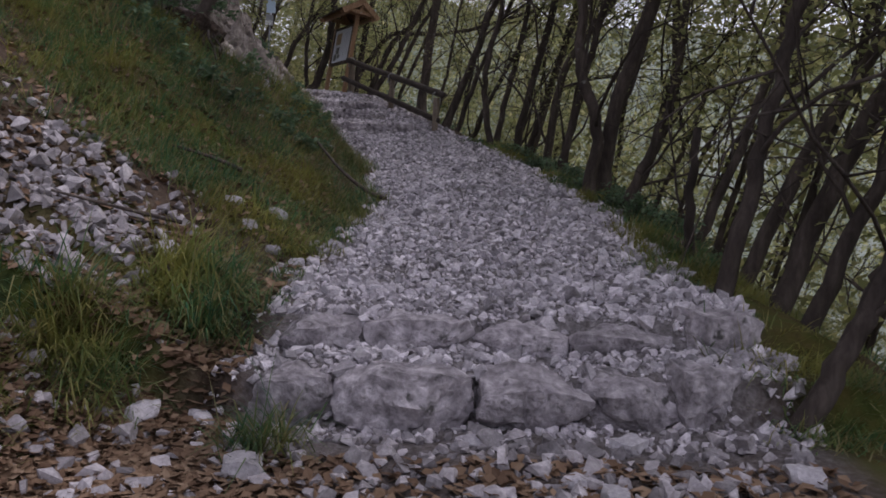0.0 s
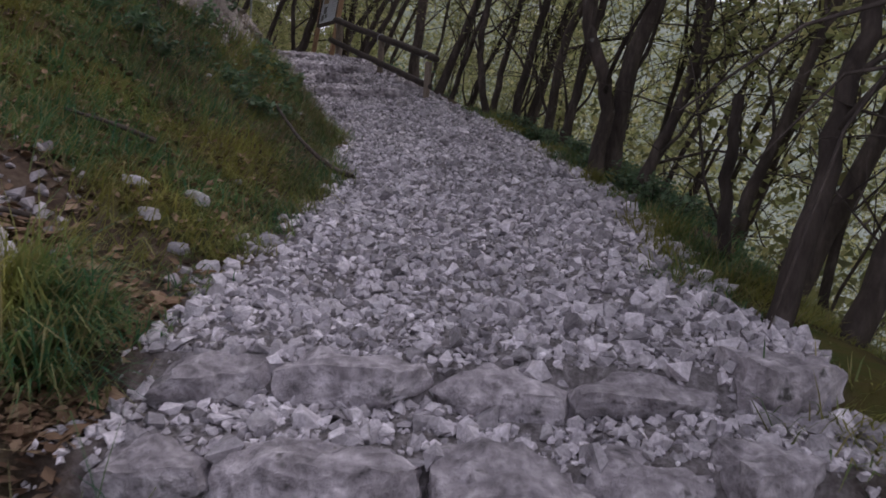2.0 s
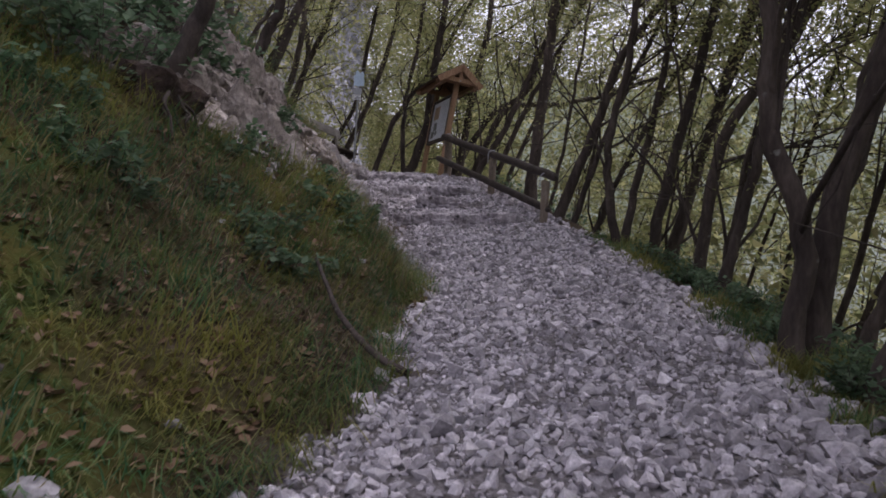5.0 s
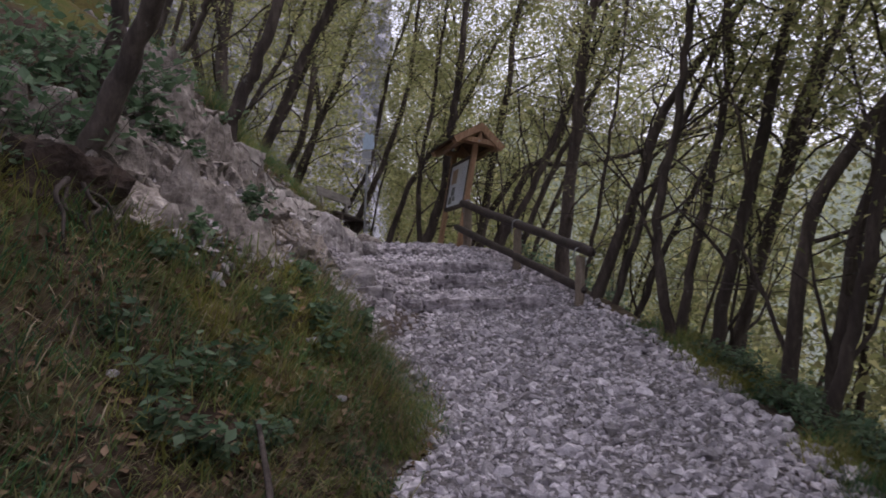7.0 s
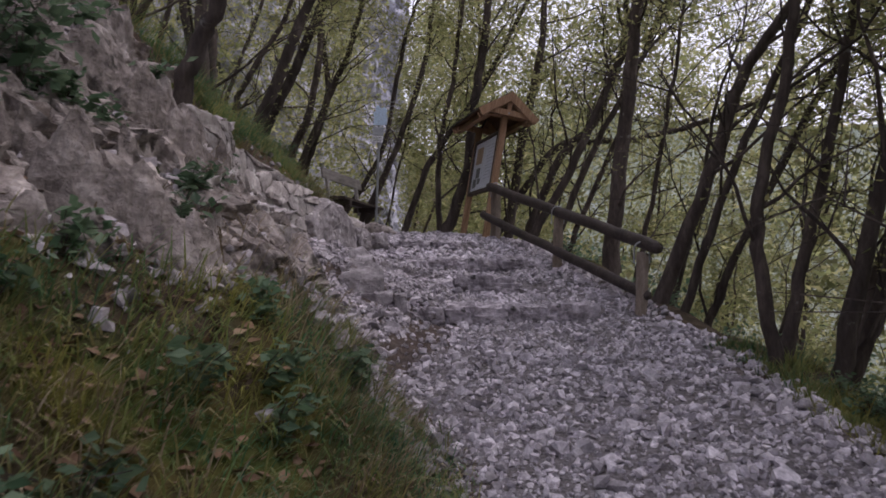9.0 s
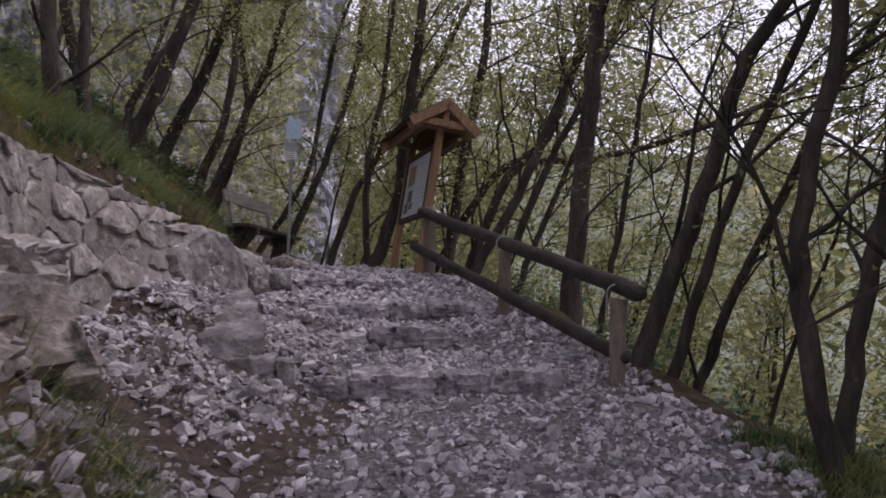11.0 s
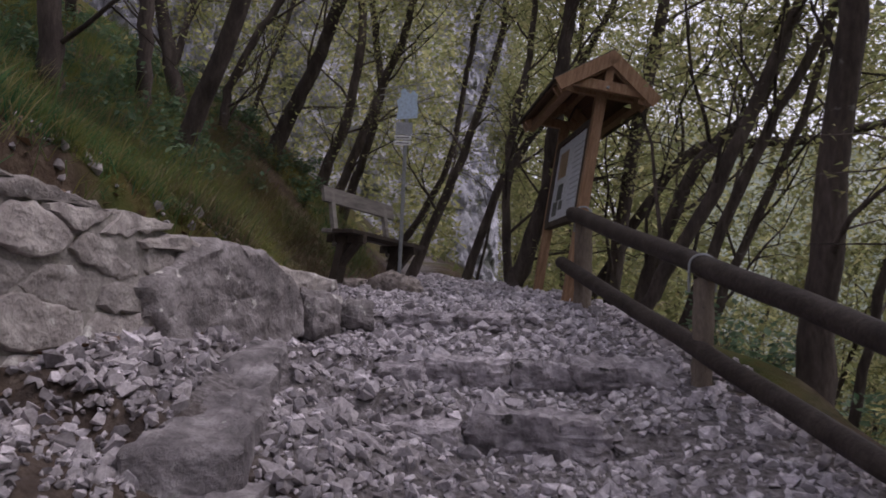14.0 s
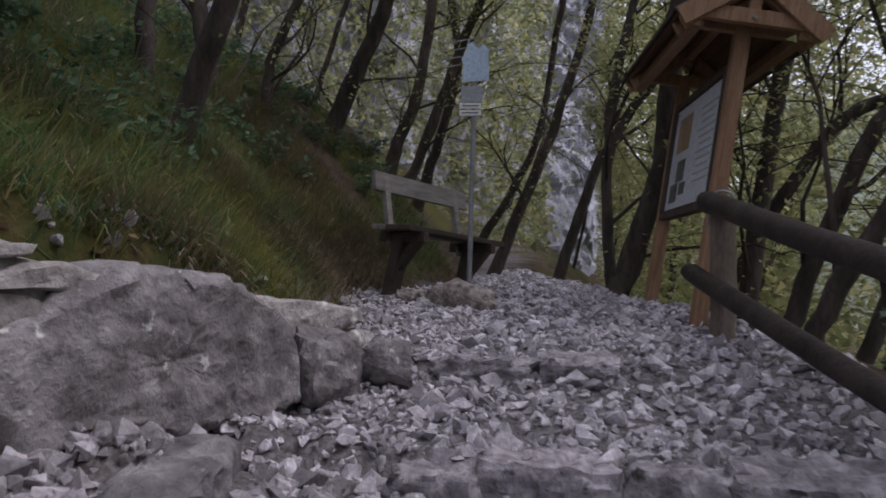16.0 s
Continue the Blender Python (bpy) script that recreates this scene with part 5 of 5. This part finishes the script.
py = rng.uniform(7.6, 15, 130)
low_plants("verge_plants", np.stack([np.interp(py, RIGHT_Y, RIGHT_X) + rng.uniform(0.15, 1.2, 130), py], 1), "low grey-green leafy plants at the path's edge", 0.055, 0.19)
py = rng.uniform(8.5, 13.2, 36)
low_plants("bank_plants", np.stack([np.interp(py, LEFT_Y, LEFT_X) - rng.uniform(0.5, 2.6, 36), py], 1), "low dark green leafy plants on the bank", 0.075, 0.2)
py = rng.uniform(9.6, 12.4, 26)
low_plants("outcrop_shrub", np.stack([np.interp(py, LEFT_Y, LEFT_X) - rng.uniform(2.3, 3.2, 26), py], 1), "dark green shrub hanging over the bank's hollow", 0.10, 0.6)
py = rng.uniform(18.5, 27, 110)
low_plants("hill_plants", np.stack([np.interp(py, LEFT_Y, LEFT_X) - rng.uniform(1.2, 5.2, 110), py], 1), "dark green leafy undergrowth on the hillside", 0.085, 0.3)
py = rng.uniform(16, 24, 60)
low_plants("slope_shrubs", np.stack([np.interp(py, RIGHT_Y, RIGHT_X) + rng.uniform(0.9, 4, 60), py], 1), "low green shrubs on the slope below the rail", 0.09, 0.5)

# ---- fallen leaves ----
rng = np.random.default_rng(91)
n = 13000
fy = np.concatenate([np.where(rng.random(n) < 0.45, rng.uniform(2.7, 3.9, n), rng.uniform(1.4, 5.2, n)), rng.uniform(1.4, 12, 6500), rng.uniform(15, 24, 1500)])
fx = np.concatenate([np.where(rng.random(n) < 0.6, rng.normal(-1.25, 0.42, n), rng.uniform(-2.6, 1.8, n)), np.interp(fy[n:n + 6500], LEFT_Y, LEFT_X) - rng.uniform(-0.2, 3, 6500), np.interp(fy[n + 6500:], LEFT_Y, LEFT_X) + rng.uniform(-2.5, 0.2, 1500)])
ok = ~((fy > 3.5) & (fx > -0.95) & (fy < 12)) | (fx < -1.0)
fx, fy = fx[ok], fy[ok]
v, f = leaf_quads(rng, np.stack([fx, fy, ground(fx, fy) + rng.uniform(0.006, 0.03, len(fx))], 1), 0.075, 2.2)
tagged(link("fallen_leaves", sheet("fallen_leaves", v, f, DRY_LEAF)), "brown dry leaves scattered over the soil", "leaves", kind="stuff")

# ---- sticks ----
def stick(points, r, label):
    p = np.array([(x, y, float(ground(x, y)) + h) for x, y, h in points])
    line = catmull(p, 5)
    ob = link("stick", sheet("stick", *tube_arrays(line, np.linspace(r, r * 0.5, len(line)), 7), BARK, True))
    tagged(ob, label, "stick")


stick([(-0.58, 8.80, 0.04), (-0.82, 8.95, 0.09), (-1.1, 9.2, 0.12), (-1.3, 9.55, 0.14), (-1.5, 9.9, 0.16)], 0.026, "dark bent branch lying down the bank onto the gravel")
stick([(-1.55, 5.0, 0.12), (-1.9, 4.85, 0.10), (-2.2, 4.7, 0.06)], 0.014, "thin dry branch lying over the loose stones")
stick([(-1.62, 6.75, 0.10), (-1.82, 6.6, 0.11), (-2.1, 6.5, 0.12)], 0.020, "short dry branch lying on the grassy bank")
for k, (x, y, s) in enumerate(((-1.52, 6.12, 0.16), (-1.27, 6.42, 0.15), (-0.80, 6.36, 0.15), (-1.57, 4.78, 0.15), (-1.36, 5.85, 0.12), (-1.15, 5.75, 0.11), (-1.37, 3.80, 0.17), (-0.77, 3.36, 0.2), (-1.11, 3.94, 0.13), (0.2, 3.72, 0.11), (0.92, 3.68, 0.15), (0.75, 3.15, 0.15), (0.62, 3.3, 0.11), (1.6, 3.4, 0.17), (-0.98, 5.7, 0.12), (-1.2, 7.2, 0.06), (-1.9, 8.2, 0.07), (-2.1, 9.6, 0.06), (-1.85, 11.6, 0.08), (-1.5, 11.2, 0.06))):
    ob = stone("rock", None, 950 + k, x, y, (s * 1.1, s * 0.85, s * 0.62), 40 * k, 0.34, LOOSE, detail=2, boxy=0.3, rough=0.08)
    tagged(ob, "pale grey stone lying loose on the ground", "rock", "loose stones beside the path")

# ---- gravel ----
SHAPES = chip_shapes(14, 3)
rng = np.random.default_rng(17)


def scatter(x, y, size, tilt=0.5):
    z = ground(x, y)
    turns = turn_arrays(rng, len(x), tilt)
    kind = rng.integers(0, len(SHAPES), len(x))
    pieces = []
    for k, (sv, sf) in enumerate(SHAPES):
        w = np.where(kind == k)[0]
        v = np.einsum("nij,vj->nvi", turns[w], sv) * size[w, None, None]
        v += np.stack([x[w], y[w], z[w] + size[w] * 0.22], 1)[:, None]
        f = sf[None] + (np.arange(len(w)) * len(sv))[:, None, None]
        pieces.append((v.reshape(-1, 3), f.reshape(-1, 3)))
    return join(pieces)


def path_spots(count, y0, y1, inner=0.0):
    y = rng.uniform(y0, y1, count)
    a, b = np.interp(y, LEFT_Y, LEFT_X), np.interp(y, RIGHT_Y, RIGHT_X)
    wob = 0.3 * (soft_noise(y * 3, y, 0.7, 15) - 0.5)
    x = a + inner + wob + (b - a + 0.12 - inner) * rng.random(count)
    return x, y


gravel_path = tagged(new("gravel_path"), "loose angular grey-white limestone gravel on a rising footpath", "gravel", kind="structure")
x, y = path_spots(31000, 3.7, 29)
size = np.exp(rng.normal(np.log(0.0245), 0.45, len(x)))
size *= 1 + 0.35 * smooth(x, np.interp(y, RIGHT_Y, RIGHT_X) - 0.5, np.interp(y, RIGHT_Y, RIGHT_X))
more = [np.concatenate(c) for c in zip(path_spots(3000, 14.5, 22), path_spots(1200, 4.08, 5.3))]
x, y = np.concatenate([x, more[0]]), np.concatenate([y, more[1]])
sparse = (np.abs(x + 3.06 + 0.36 * (y - 16.7)) > 0.17) | (y < 16.6) | (y > 18.5)
sparse &= (x > -2.1) | (y < 14.2) | (y > 17.0) | (rng.random(len(x)) < np.where((x < -2.7) & (y > 15.6), 1.0, 0.45))
size = np.clip(np.concatenate([size, np.exp(rng.normal(np.log(0.026), 0.45, 4200))]), 0.014, 0.085)
x, y, size = x[sparse], y[sparse], size[sparse]
tagged(link("gravel", sheet("gravel", *scatter(x, y, size), PEBBLE), gravel_path), kind="stuff")
x, y = path_spots(6000, 3.7, 14)
tagged(link("grit", sheet("grit", *scatter(x, y, rng.uniform(0.008, 0.018, len(x))), PEBBLE), gravel_path), kind="stuff")
ry = rng.uniform(11.2, 15.2, 1500)
hy = rng.uniform(16, 20.5, 120)
pf = rng.uniform(12.7, 14.9, 900)
x = np.concatenate([np.interp(pf, [12.7, 14.9], [-1.75, -2.75]) + rng.normal(0, 0.3, 900), np.interp(hy, LEFT_Y, LEFT_X) - rng.uniform(0.3, 0.6, 120), np.interp(ry, LEFT_Y, LEFT_X) - rng.uniform(1.15, 2.7, 1500), np.interp(np.linspace(19.6, 23.6, 700), LEFT_Y, LEFT_X) + rng.uniform(-0.15, 1.1, 700), rng.normal(-2.12, 0.33, 900), rng.uniform(-2.4, 1.75, 2600), rng.uniform(-4.05, -2.5, 2300)])
y = np.concatenate([pf, hy, ry, np.linspace(19.6, 23.6, 700), rng.normal(4.75, 0.42, 900), np.where(rng.random(2600) < 0.5, rng.uniform(2.5, 3.85, 2600), rng.uniform(-3.5, 2.5, 2600)), rng.uniform(15.4, 18.6, 2300)])
size = np.exp(rng.normal(np.log(0.031), 0.45, len(x)))
clear = (np.abs(x + 3.06 + 0.36 * (y - 16.7)) > 0.17) | (y < 16.6) | (y > 18.5)
x, y, size = x[clear], y[clear], size[clear]
tagged(link("scree", sheet("scree", *scatter(x, y, np.clip(size, 0.012, 0.085)), DUSTY)), "loose grey stones strewn over the dark soil", "stones", kind="stuff")
chips = []
for k, (sv, sf) in enumerate(SHAPES):
    chips.append(sheet("stone", sv, sf, LOOSE))
x, y = path_spots(300, 4.9, 8.2, 0.1)
size = np.clip(np.exp(rng.normal(np.log(0.031), 0.35, 300)), 0.02, 0.07)
for k in range(300):
    ob = link("stone", chips[k % len(chips)], gravel_path)
    ob.matrix_basis = pose(x[k], y[k], float(ground(x[k], y[k])) + size[k] * 0.4, rng.uniform(-25, 25), rng.uniform(-25, 25), rng.uniform(0, 360)) @ Matrix.Scale(size[k], 4)
